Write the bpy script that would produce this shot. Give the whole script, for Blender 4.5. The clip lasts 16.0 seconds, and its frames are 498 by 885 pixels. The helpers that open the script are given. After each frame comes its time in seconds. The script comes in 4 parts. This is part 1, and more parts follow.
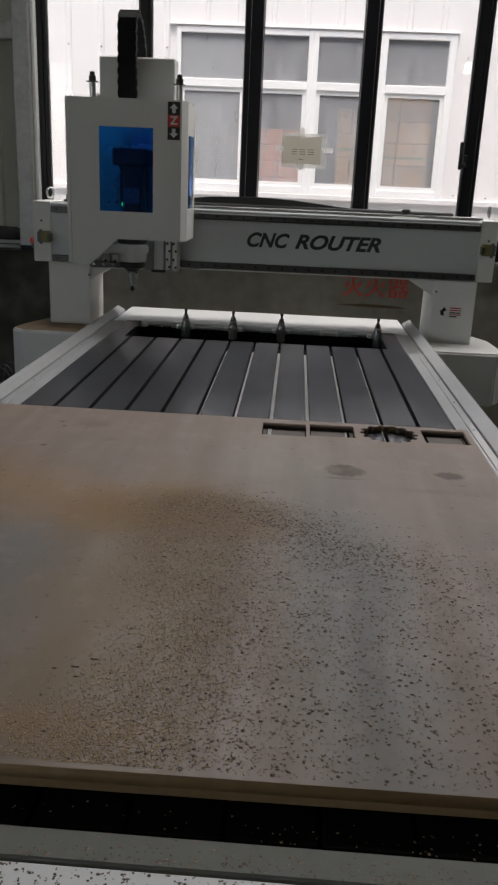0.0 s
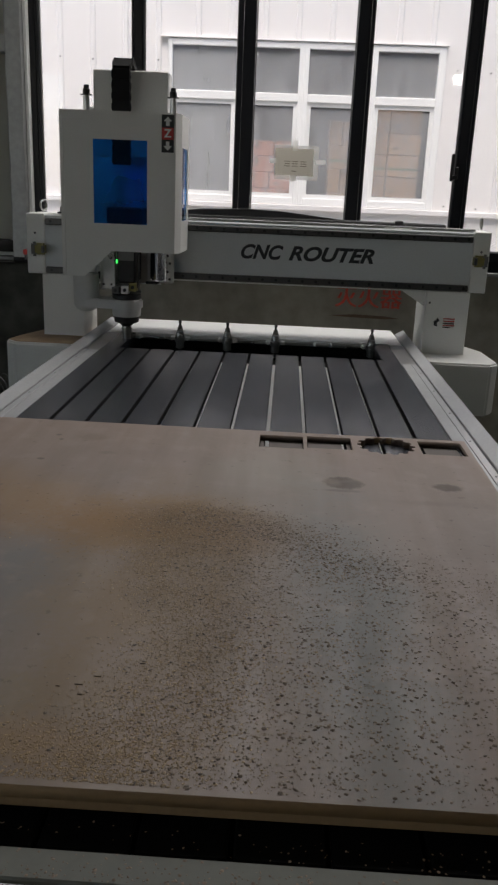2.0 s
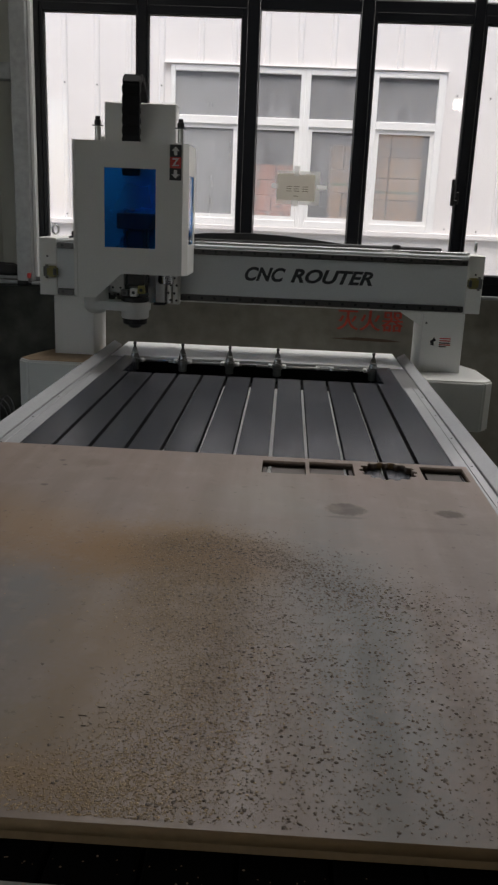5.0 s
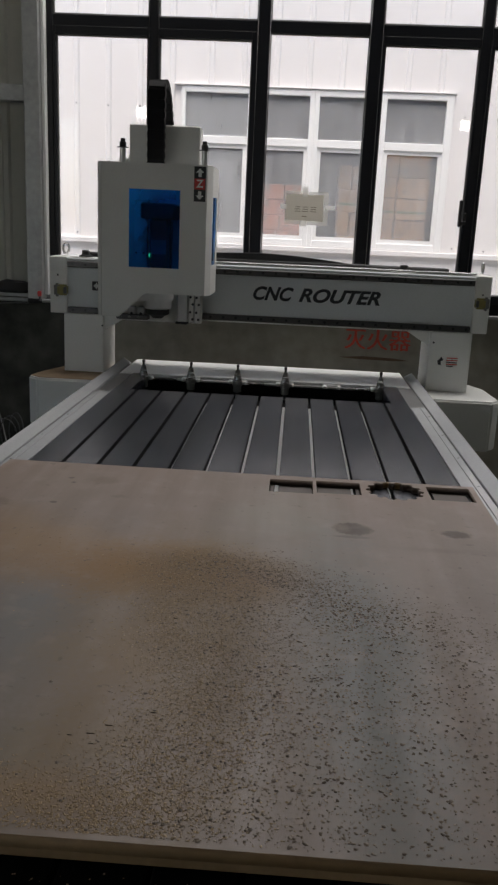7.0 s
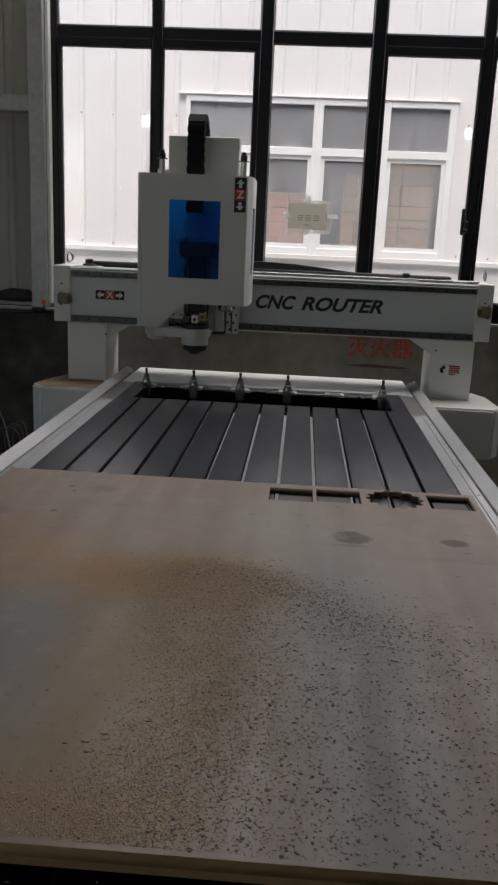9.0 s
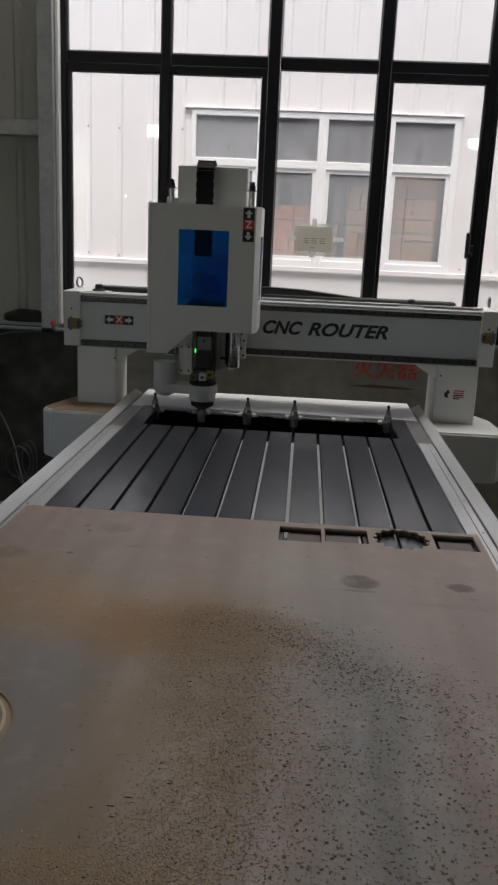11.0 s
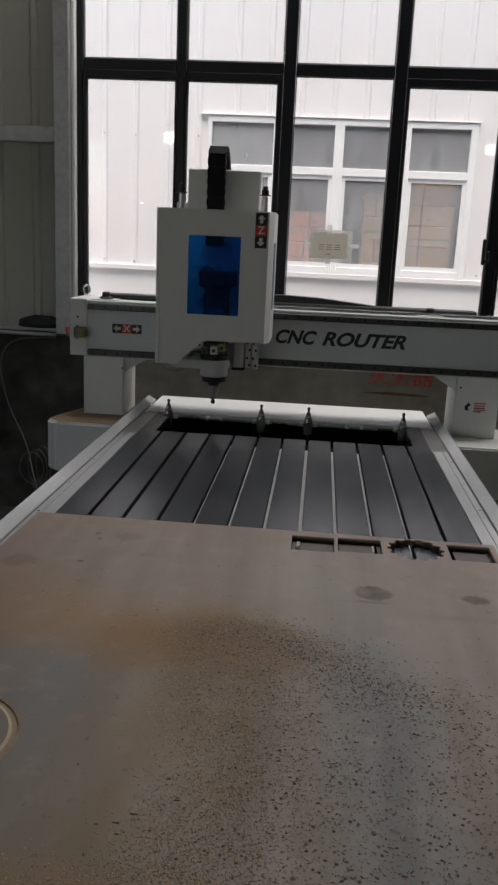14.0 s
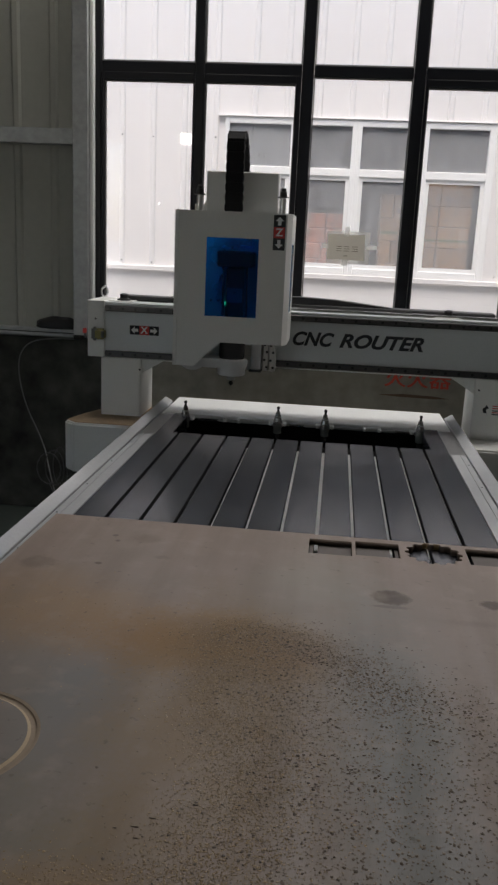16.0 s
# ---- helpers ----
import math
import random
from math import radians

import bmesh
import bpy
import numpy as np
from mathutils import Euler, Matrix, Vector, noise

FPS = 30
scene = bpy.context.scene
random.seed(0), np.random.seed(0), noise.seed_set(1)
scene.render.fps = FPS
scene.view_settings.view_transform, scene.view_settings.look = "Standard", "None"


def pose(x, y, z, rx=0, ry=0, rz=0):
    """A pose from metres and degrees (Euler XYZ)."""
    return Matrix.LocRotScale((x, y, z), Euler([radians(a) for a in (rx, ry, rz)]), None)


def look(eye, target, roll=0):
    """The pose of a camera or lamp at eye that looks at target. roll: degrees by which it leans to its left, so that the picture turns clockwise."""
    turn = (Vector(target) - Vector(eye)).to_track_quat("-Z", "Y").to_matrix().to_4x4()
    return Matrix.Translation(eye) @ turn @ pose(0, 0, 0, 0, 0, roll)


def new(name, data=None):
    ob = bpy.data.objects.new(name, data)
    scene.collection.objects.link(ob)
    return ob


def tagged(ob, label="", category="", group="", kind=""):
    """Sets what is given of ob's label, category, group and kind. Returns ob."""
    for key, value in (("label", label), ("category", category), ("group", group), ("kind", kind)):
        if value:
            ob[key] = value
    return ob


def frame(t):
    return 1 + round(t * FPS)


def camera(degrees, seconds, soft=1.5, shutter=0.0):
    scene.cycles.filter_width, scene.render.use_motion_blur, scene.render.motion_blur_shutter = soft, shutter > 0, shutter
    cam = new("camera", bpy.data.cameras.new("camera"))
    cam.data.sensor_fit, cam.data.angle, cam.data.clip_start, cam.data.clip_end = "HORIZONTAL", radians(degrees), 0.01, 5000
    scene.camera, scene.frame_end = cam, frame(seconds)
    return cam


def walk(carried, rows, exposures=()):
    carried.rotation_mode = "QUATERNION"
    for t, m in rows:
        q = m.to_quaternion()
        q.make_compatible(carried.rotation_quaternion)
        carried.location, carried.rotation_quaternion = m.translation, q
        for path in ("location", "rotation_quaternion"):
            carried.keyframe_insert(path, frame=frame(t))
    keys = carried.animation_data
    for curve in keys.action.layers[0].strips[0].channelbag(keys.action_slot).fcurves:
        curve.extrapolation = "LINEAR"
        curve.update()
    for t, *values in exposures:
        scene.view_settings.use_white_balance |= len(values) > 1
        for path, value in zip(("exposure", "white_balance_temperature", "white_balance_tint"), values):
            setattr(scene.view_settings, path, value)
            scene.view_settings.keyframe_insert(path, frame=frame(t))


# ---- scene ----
cam = camera(34.0, 16.0, soft=2.4)
PATH = [
    (0, (0.135, -0.058, 1.395), (0.048, 1.844, 0.784), 2.5),
    (0.5, (0.132, -0.058, 1.396), (0.056, 1.848, 0.795), 2.5),
    (1, (0.128, -0.057, 1.399), (0.056, 1.85, 0.802), 2.4),
    (1.5, (0.123, -0.056, 1.402), (0.054, 1.853, 0.809), 2.5),
    (2, (0.12, -0.056, 1.401), (0.053, 1.854, 0.813), 2.4),
    (2.5, (0.118, -0.056, 1.403), (0.052, 1.857, 0.821), 2.5),
    (3, (0.122, -0.056, 1.408), (0.058, 1.858, 0.831), 2.5),
    (3.5, (0.124, -0.054, 1.41), (0.058, 1.862, 0.84), 2.4),
    (4, (0.12, -0.055, 1.413), (0.053, 1.863, 0.851), 2.4),
    (6.5, (0.116, -0.07, 1.423), (0.028, 1.861, 0.912), 2.5),
    (7, (0.116, -0.072, 1.426), (0.023, 1.861, 0.923), 2.6),
    (7.5, (0.125, -0.073, 1.428), (0.024, 1.862, 0.932), 2.6),
    (8, (0.135, -0.075, 1.426), (0.031, 1.861, 0.936), 2.6),
    (8.5, (0.132, -0.078, 1.428), (0.026, 1.858, 0.939), 2.6),
    (9, (0.13, -0.077, 1.432), (0.022, 1.86, 0.945), 2.5),
    (9.2, (0.129, -0.079, 1.445), (0.022, 1.857, 0.957), 2.5),
    (11.5, (0.105, -0.106, 1.547), (-0.014, 1.832, 1.064), 2.6),
    (12, (0.108, -0.092, 1.544), (-0.016, 1.846, 1.064), 2.6),
    (12.5, (0.106, -0.089, 1.545), (-0.023, 1.848, 1.066), 2.6),
    (13, (0.107, -0.09, 1.543), (-0.031, 1.848, 1.067), 2.6),
    (13.5, (0.108, -0.088, 1.542), (-0.037, 1.849, 1.067), 2.6),
    (14, (0.112, -0.082, 1.542), (-0.04, 1.856, 1.069), 2.6),
    (14.5, (0.11, -0.085, 1.547), (-0.05, 1.851, 1.073), 2.6),
    (15, (0.109, -0.083, 1.546), (-0.061, 1.853, 1.074), 2.6),
    (15.5, (0.105, -0.08, 1.546), (-0.075, 1.856, 1.074), 2.6),
    (16, (0.105, -0.08, 1.547), (-0.084, 1.854, 1.074), 2.6),
]
walk(cam, [(t, look(eye, target, roll)) for t, eye, target, roll in PATH], exposures=[(0.0, 1.38, 7050, 13), (1.0, 1.28, 7050, 13), (2.0, 1.24, 7050, 13), (16.0, 1.18, 7050, 13)])

# ---- world, sun ----
world = bpy.data.worlds.new("overcast_sky")
scene.world = world
world.use_nodes = True
wt = world.node_tree
sky = wt.nodes.new("ShaderNodeTexSky")
sky.sky_type, sky.sun_disc = "NISHITA", False
sky.sun_elevation, sky.sun_rotation = radians(62), radians(200)
sky.dust_density, sky.air_density = 1.5, 1.0
wt.nodes["Background"].inputs["Strength"].default_value = 0.15
wt.links.new(sky.outputs["Color"], wt.nodes["Background"].inputs["Color"])
sun = new("sun", bpy.data.lights.new("sun", "SUN"))
sun.data.energy, sun.data.angle, sun.data.color = 1.75, radians(40), (1.0, 0.98, 0.96)
sun.matrix_world = look((0, -4, 8.6), (0, 0, 0))
# area lamp added above the view, standing in for sky light through the upper window rows
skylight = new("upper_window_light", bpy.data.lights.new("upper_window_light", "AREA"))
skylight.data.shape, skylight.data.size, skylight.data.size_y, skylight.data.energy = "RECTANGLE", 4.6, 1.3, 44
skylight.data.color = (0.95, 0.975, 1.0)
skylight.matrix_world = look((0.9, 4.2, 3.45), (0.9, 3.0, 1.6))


# ---- materials ----
def material(name, base, rough=0.5, metal=0.0, grain=60.0, vary=0.12, bump=0.05, big=3.0, coat=0.0, spread=0.0, sheen=0.12, island=0.0):
    """A surface with fine grain, broad stains and a little relief. spread: difference from piece to piece; island: from flake to flake."""
    m = bpy.data.materials.new(name)
    m.use_nodes = True
    nt = m.node_tree
    b = nt.nodes["Principled BSDF"]
    b.inputs["Roughness"].default_value, b.inputs["Metallic"].default_value = rough, metal
    b.inputs["Coat Weight"].default_value = coat
    co = nt.nodes.new("ShaderNodeTexCoord")
    fine, broad = nt.nodes.new("ShaderNodeTexNoise"), nt.nodes.new("ShaderNodeTexNoise")
    fine.inputs["Scale"].default_value, broad.inputs["Scale"].default_value = grain, big
    fine.inputs["Detail"].default_value, broad.inputs["Detail"].default_value = 4, 5
    for n in (fine, broad):
        nt.links.new(co.outputs["Object"], n.inputs["Vector"])
    add = nt.nodes.new("ShaderNodeMath")
    add.operation = "MULTIPLY_ADD"
    add.inputs[1].default_value = 0.5
    nt.links.new(fine.outputs["Fac"], add.inputs[0])
    half = nt.nodes.new("ShaderNodeMath")
    half.operation = "MULTIPLY"
    half.inputs[1].default_value = 0.5
    nt.links.new(broad.outputs["Fac"], half.inputs[0])
    nt.links.new(half.outputs[0], add.inputs[2])
    ramp = nt.nodes.new("ShaderNodeMapRange")
    ramp.inputs["From Min"].default_value, ramp.inputs["From Max"].default_value = 0.3, 0.7
    ramp.inputs["To Min"].default_value, ramp.inputs["To Max"].default_value = 1 - vary, 1 + vary
    nt.links.new(add.outputs[0], ramp.inputs["Value"])
    value = ramp.outputs["Result"]
    if spread or island:
        info = nt.nodes.new("ShaderNodeObjectInfo" if spread else "ShaderNodeNewGeometry")
        r = nt.nodes.new("ShaderNodeMapRange")
        r.inputs["To Min"].default_value, r.inputs["To Max"].default_value = 1 - spread - island, 1 + spread + island
        nt.links.new(info.outputs["Random" if spread else "Random Per Island"], r.inputs["Value"])
        mul = nt.nodes.new("ShaderNodeMath")
        mul.operation = "MULTIPLY"
        nt.links.new(value, mul.inputs[0])
        nt.links.new(r.outputs["Result"], mul.inputs[1])
        value = mul.outputs[0]
    tint = nt.nodes.new("ShaderNodeVectorMath")
    tint.operation = "SCALE"
    tint.inputs[0].default_value = base
    nt.links.new(value, tint.inputs["Scale"])
    nt.links.new(tint.outputs["Vector"], b.inputs["Base Color"])
    rr = nt.nodes.new("ShaderNodeMapRange")
    rr.inputs["To Min"].default_value, rr.inputs["To Max"].default_value = max(0.02, rough - sheen), min(1, rough + sheen)
    nt.links.new(broad.outputs["Fac"], rr.inputs["Value"])
    nt.links.new(rr.outputs["Result"], b.inputs["Roughness"])
    if bump:
        bp = nt.nodes.new("ShaderNodeBump")
        bp.inputs["Strength"].default_value, bp.inputs["Distance"].default_value = bump, 0.002
        nt.links.new(fine.outputs["Fac"], bp.inputs["Height"])
        nt.links.new(bp.outputs["Normal"], b.inputs["Normal"])
    return m


def glass(name, tint=(1, 1, 1), rough=0.0):
    """Thin pane: mostly clear, with a Fresnel gloss."""
    m = bpy.data.materials.new(name)
    m.use_nodes = True
    nt = m.node_tree
    nt.nodes.remove(nt.nodes["Principled BSDF"])
    clear, gloss = nt.nodes.new("ShaderNodeBsdfTransparent"), nt.nodes.new("ShaderNodeBsdfGlossy")
    clear.inputs["Color"].default_value = (*tint, 1)
    gloss.inputs["Roughness"].default_value = rough
    fr, mix = nt.nodes.new("ShaderNodeFresnel"), nt.nodes.new("ShaderNodeMixShader")
    fr.inputs["IOR"].default_value = 1.45
    nt.links.new(fr.outputs["Fac"], mix.inputs["Fac"])
    nt.links.new(clear.outputs[0], mix.inputs[1])
    nt.links.new(gloss.outputs[0], mix.inputs[2])
    nt.links.new(mix.outputs[0], nt.nodes["Material Output"].inputs["Surface"])
    return m


def glow(name, colour, strength):
    m = bpy.data.materials.new(name)
    m.use_nodes = True
    b = m.node_tree.nodes["Principled BSDF"]
    b.inputs["Base Color"].default_value = (*colour, 1)
    b.inputs["Emission Color"].default_value = (*colour, 1)
    b.inputs["Emission Strength"].default_value = strength
    return m


M_PAINT = material("white_paint", (0.72, 0.72, 0.69), 0.42, grain=140, vary=0.04, bump=0.03, big=5)
# the same white paint, lightened to carry the stronger light on the gantry
M_GANTRY = material("white_paint_lit", (0.84, 0.84, 0.81), 0.42, grain=140, vary=0.04, bump=0.03, big=5)
M_PLATE = material("white_sheet_paint", (0.79, 0.79, 0.78), 0.5, grain=90, vary=0.04, bump=0.03, big=7)
M_PAINT_BED = material("white_bed_paint", (0.49, 0.50, 0.51), 0.17, grain=90, vary=0.07, bump=0.04, big=7, sheen=0.02)
M_PAINT_BED.node_tree.nodes["Principled BSDF"].inputs["Specular IOR Level"].default_value = 1.0
M_BEAM = material("grey_white_paint", (0.68, 0.71, 0.715), 0.4, grain=140, vary=0.04, bump=0.02, big=4)
M_SLAT = material("dark_anodised_slat", (0.030, 0.032, 0.041), 0.26, 0.1, grain=45, vary=0.16, bump=0.0, big=6, spread=0.12, sheen=0.02)
M_SLAT.node_tree.nodes["Principled BSDF"].inputs["Specular IOR Level"].default_value = 0.75
M_ALU = material("aluminium", (0.62, 0.62, 0.61), 0.3, 0.9, grain=120, vary=0.1, bump=0.03)
M_SATIN = material("satin_aluminium", (0.60, 0.60, 0.60), 0.45, 0.6, grain=120, vary=0.06, bump=0.02)
M_STEEL = material("rail_steel", (0.10, 0.10, 0.10), 0.33, 0.8, grain=160, vary=0.15, bump=0.03)
M_CHROME = material("bright_steel", (0.7, 0.7, 0.7), 0.18, 1.0, grain=100, vary=0.05, bump=0.0)
M_GALV = material("galvanised_steel", (0.36, 0.37, 0.37), 0.45, 0.55, grain=35, vary=0.2, bump=0.04, big=9)
M_BLACK = material("black_plastic", (0.012, 0.012, 0.013), 0.5, grain=120, vary=0.2, bump=0.05)
M_CHAIN = material("matt_black_plastic", (0.012, 0.012, 0.013), 0.75, grain=120, vary=0.2, bump=0.05)
M_CHAIN.node_tree.nodes["Principled BSDF"].inputs["Specular IOR Level"].default_value = 0.2
M_NEAR_BLACK = material("near_black_matt", (0.005, 0.005, 0.005), 0.85, grain=50, vary=0.3, bump=0.1)
M_NEAR_BLACK.node_tree.nodes["Principled BSDF"].inputs["Specular IOR Level"].default_value = 0.15
M_FRAME = material("black_window_aluminium", (0.008, 0.009, 0.012), 0.34, grain=90, vary=0.1, bump=0.02)
M_FRAME.node_tree.nodes["Principled BSDF"].inputs["Specular IOR Level"].default_value = 0.3
M_GASKET = material("grey_gasket", (0.16, 0.16, 0.16), 0.6)
M_ENDPLATE = material("grey_steel_plate", (0.17, 0.17, 0.17), 0.4, 0.2, sheen=0.05)
# flat grey-green of the front lip
M_LIP = material("grey_green_matt", (0.17, 0.175, 0.145), 0.7)
M_GLASS = glass("window_glass", (0.97, 0.98, 0.98))
# pale diffuse film paints the haze of reflections onto the opposite panes
M_HAZEGLASS = glass("hazed_glass", (0.95, 0.95, 0.95), 0.22)
_nt = M_HAZEGLASS.node_tree
_film, _mix = _nt.nodes.new("ShaderNodeBsdfDiffuse"), _nt.nodes.new("ShaderNodeMixShader")
_film.inputs["Color"].default_value = (0.65, 0.66, 0.69, 1)
_co, _mp, _no, _mr = _nt.nodes.new("ShaderNodeTexCoord"), _nt.nodes.new("ShaderNodeMapping"), _nt.nodes.new("ShaderNodeTexNoise"), _nt.nodes.new("ShaderNodeMapRange")
_mp.inputs["Scale"].default_value = (5, 1, 1.2)
_no.inputs["Scale"].default_value, _no.inputs["Detail"].default_value = 2.0, 5
_mr.inputs["From Min"].default_value, _mr.inputs["From Max"].default_value = 0.35, 0.7
_mr.inputs["To Min"].default_value, _mr.inputs["To Max"].default_value = 0.20, 0.32
_nt.links.new(_co.outputs["Object"], _mp.inputs["Vector"])
_nt.links.new(_mp.outputs[0], _no.inputs["Vector"])
_nt.links.new(_no.outputs["Fac"], _mr.inputs["Value"])
_nt.links.new(_mr.outputs["Result"], _mix.inputs["Fac"])
_out = _nt.nodes["Material Output"].inputs["Surface"]
_nt.links.new(_out.links[0].from_socket, _mix.inputs[1])
_nt.links.new(_film.outputs[0], _mix.inputs[2])
_nt.links.new(_mix.outputs[0], _out)
# stronger copy of that painted haze, for the first bay
M_MILKYGLASS = M_HAZEGLASS.copy()
M_MILKYGLASS.name = "milky_hazed_glass"
M_MILKYGLASS.node_tree.nodes["Map Range"].inputs["To Min"].default_value = 0.28
M_MILKYGLASS.node_tree.nodes["Map Range"].inputs["To Max"].default_value = 0.40
M_MILKYGLASS.node_tree.nodes["Map Range"].inputs["From Min"].default_value = 0.1
M_MILKYGLASS.node_tree.nodes["Map Range"].inputs["From Max"].default_value = 0.9
M_BLUE = glass("blue_acrylic", (0.015, 0.49, 0.95), 0.02)
M_RED = material("red_label", (0.62, 0.06, 0.05), 0.5, vary=0.05)
M_LABEL = material("black_label", (0.02, 0.02, 0.022), 0.5, vary=0.05)
M_WHITE = material("white_print", (0.8, 0.8, 0.79), 0.5, vary=0.03)
M_TEXT = material("dark_grey_print", (0.03, 0.032, 0.036), 0.5, vary=0.05)
M_REDTEXT = material("faded_red_wall_paint", (0.60, 0.085, 0.055), 0.8, grain=40, vary=0.35)
M_SHOE = material("pale_grey_plastic", (0.58, 0.58, 0.57), 0.5, vary=0.05)
M_TOOL = material("tool_steel", (0.34, 0.34, 0.33), 0.30, 0.8, vary=0.1)
M_CONE = material("dark_tool_steel", (0.26, 0.26, 0.26), 0.27, 0.8, vary=0.1)
M_YELLOW = material("yellow_brass_fitting", (0.24, 0.21, 0.07), 0.5, 0.2, vary=0.2)
M_LAMP = glow("lamp_lens", (1.0, 0.98, 0.95), 14.0)
M_GREEN = glow("green_indicator", (0.03, 1.0, 0.16), 0.8)
M_DUST = material("sawdust", (0.40, 0.295, 0.20), 0.95, grain=300, vary=0.25, bump=0.5, big=15)
M_CHIP = material("dark_wood_chips", (0.242, 0.188, 0.140), 0.6, grain=150, vary=0.2, island=0.32)
M_CHIP_BROWN = material("brown_sawdust", (0.285, 0.207, 0.128), 0.7, grain=150, vary=0.2, island=0.28)
M_CHIP_DARK = material("coarse_dark_chips", (0.168, 0.130, 0.101), 0.6, grain=150, vary=0.2, island=0.35)
M_CHIP_TAN = material("tan_wood_chips", (0.325, 0.23, 0.135), 0.75, grain=200, vary=0.2, island=0.3)
for _m in (M_CHIP, M_CHIP_BROWN, M_CHIP_DARK, M_CHIP_TAN, M_DUST):
    _m.node_tree.nodes["Principled BSDF"].inputs["Specular IOR Level"].default_value = 0.1
M_GROOVE = material("pale_cut_wood", (0.50, 0.38, 0.25), 0.8, grain=120, vary=0.1)
M_GROOVE_FLOOR = material("cut_wood_floor", (0.31, 0.235, 0.165), 0.8, grain=120, vary=0.15)
M_EDGE = material("plywood_edge", (0.31, 0.20, 0.10), 0.75, grain=90, vary=0.15)
M_CUT_EDGE = material("dark_cut_edge", (0.13, 0.092, 0.068), 0.8, grain=90, vary=0.2)
M_BED_DUST = material("grey_brown_dust", (0.13, 0.108, 0.096), 0.75, grain=60, vary=0.15, bump=0.1)
M_LOWWALL = material("grey_plaster", (0.265, 0.245, 0.205), 0.85, grain=14, vary=0.3, bump=0.25, big=2.2)
M_BLOTCHED = material("dark_blotched_plaster", (0.058, 0.058, 0.050), 0.9, grain=9, vary=0.97, bump=0.25, big=4.0)
M_PANEL = material("cream_metal_sheet", (0.42, 0.42, 0.37), 0.55, grain=25, vary=0.06, bump=0.02, big=1.5)
M_FLOOR = material("dark_green_floor", (0.050, 0.062, 0.055), 0.45, grain=20, vary=0.25, bump=0.05, big=1.2)
M_CEIL = material("pale_roof_sheet", (0.4, 0.4, 0.38), 0.7)
M_GROUND = material("concrete_yard", (0.50, 0.48, 0.45), 0.85, grain=12, vary=0.2, bump=0.1)
M_FACADE = material("white_cladding", (0.75, 0.72, 0.71), 0.6, grain=6, vary=0.04, bump=0.02, big=0.7)
M_PVC = material("white_window_plastic", (0.80, 0.79, 0.78), 0.45, vary=0.03)
M_CARD = material("brown_cardboard", (0.50, 0.32, 0.19), 0.85, grain=20, vary=0.12, spread=0.18)
M_CARDRED = material("reddish_cardboard", (0.56, 0.24, 0.16), 0.85, grain=20, vary=0.12, spread=0.25)
M_DARKROOM = material("dim_store_wall", (0.30, 0.29, 0.28), 0.9)
M_GREENTAPE = material("green_print", (0.16, 0.22, 0.10), 0.7)
M_PAPER = material("buff_paper", (0.60, 0.565, 0.51), 0.8, vary=0.06)
_nt = M_PAPER.node_tree
_tr, _mix = _nt.nodes.new("ShaderNodeBsdfTranslucent"), _nt.nodes.new("ShaderNodeMixShader")
_tr.inputs["Color"].default_value = (0.93, 0.91, 0.86, 1)
_mix.inputs["Fac"].default_value = 0.7
_nt.links.new(_nt.nodes["Principled BSDF"].outputs[0], _mix.inputs[1])
_nt.links.new(_tr.outputs[0], _mix.inputs[2])
_nt.links.new(_mix.outputs[0], _nt.nodes["Material Output"].inputs["Surface"])
M_TAPE = M_PAPER.copy()
M_TAPE.name = "white_tape"
M_TAPE.node_tree.nodes["Translucent BSDF"].inputs["Color"].default_value = (0.98, 0.98, 0.97, 1)
M_TAPE.node_tree.nodes["Mix Shader"].inputs["Fac"].default_value = 0.92
M_RUST = material("rust_smudge", (0.135, 0.085, 0.055), 0.9, grain=30, vary=0.4)
M_FILM = glass("milky_film", (0.9, 0.9, 0.88))
_nt = M_FILM.node_tree
_film, _mix = _nt.nodes.new("ShaderNodeBsdfTranslucent"), _nt.nodes.new("ShaderNodeMixShader")
_film.inputs["Color"].default_value = (0.85, 0.84, 0.80, 1)
_mix.inputs["Fac"].default_value = 0.35
_out = _nt.nodes["Material Output"].inputs["Surface"]
_nt.links.new(_out.links[0].from_socket, _mix.inputs[1])
_nt.links.new(_film.outputs[0], _mix.inputs[2])
_nt.links.new(_mix.outputs[0], _out)
M_STALK = material("dark_dry_stalk", (0.035, 0.035, 0.028), 0.9)
M_INK = material("brown_ink", (0.20, 0.15, 0.09), 0.8)


def blob(nt, co, warp, centre, size, angle, edge=0.5):
    """A soft-edged, ragged patch on a flat surface: 1 inside, 0 outside."""
    mp = nt.nodes.new("ShaderNodeMapping")
    mp.vector_type = "TEXTURE"
    mp.inputs["Location"].default_value = (*centre, 0)
    mp.inputs["Rotation"].default_value = (0, 0, radians(angle))
    mp.inputs["Scale"].default_value = (*size, 100)
    nt.links.new(co, mp.inputs["Vector"])
    ln = nt.nodes.new("ShaderNodeVectorMath")
    ln.operation = "LENGTH"
    nt.links.new(mp.outputs[0], ln.inputs[0])
    add = nt.nodes.new("ShaderNodeMath")
    add.operation = "MULTIPLY_ADD"
    add.inputs[1].default_value = 1.4
    nt.links.new(warp, add.inputs[0])
    nt.links.new(ln.outputs["Value"], add.inputs[2])
    mr = nt.nodes.new("ShaderNodeMapRange")
    mr.interpolation_type = "SMOOTHSTEP"
    mr.inputs["From Min"].default_value, mr.inputs["From Max"].default_value = 1.7 + edge, 1.7 - edge
    nt.links.new(add.outputs[0], mr.inputs["Value"])
    return mr.outputs["Result"]


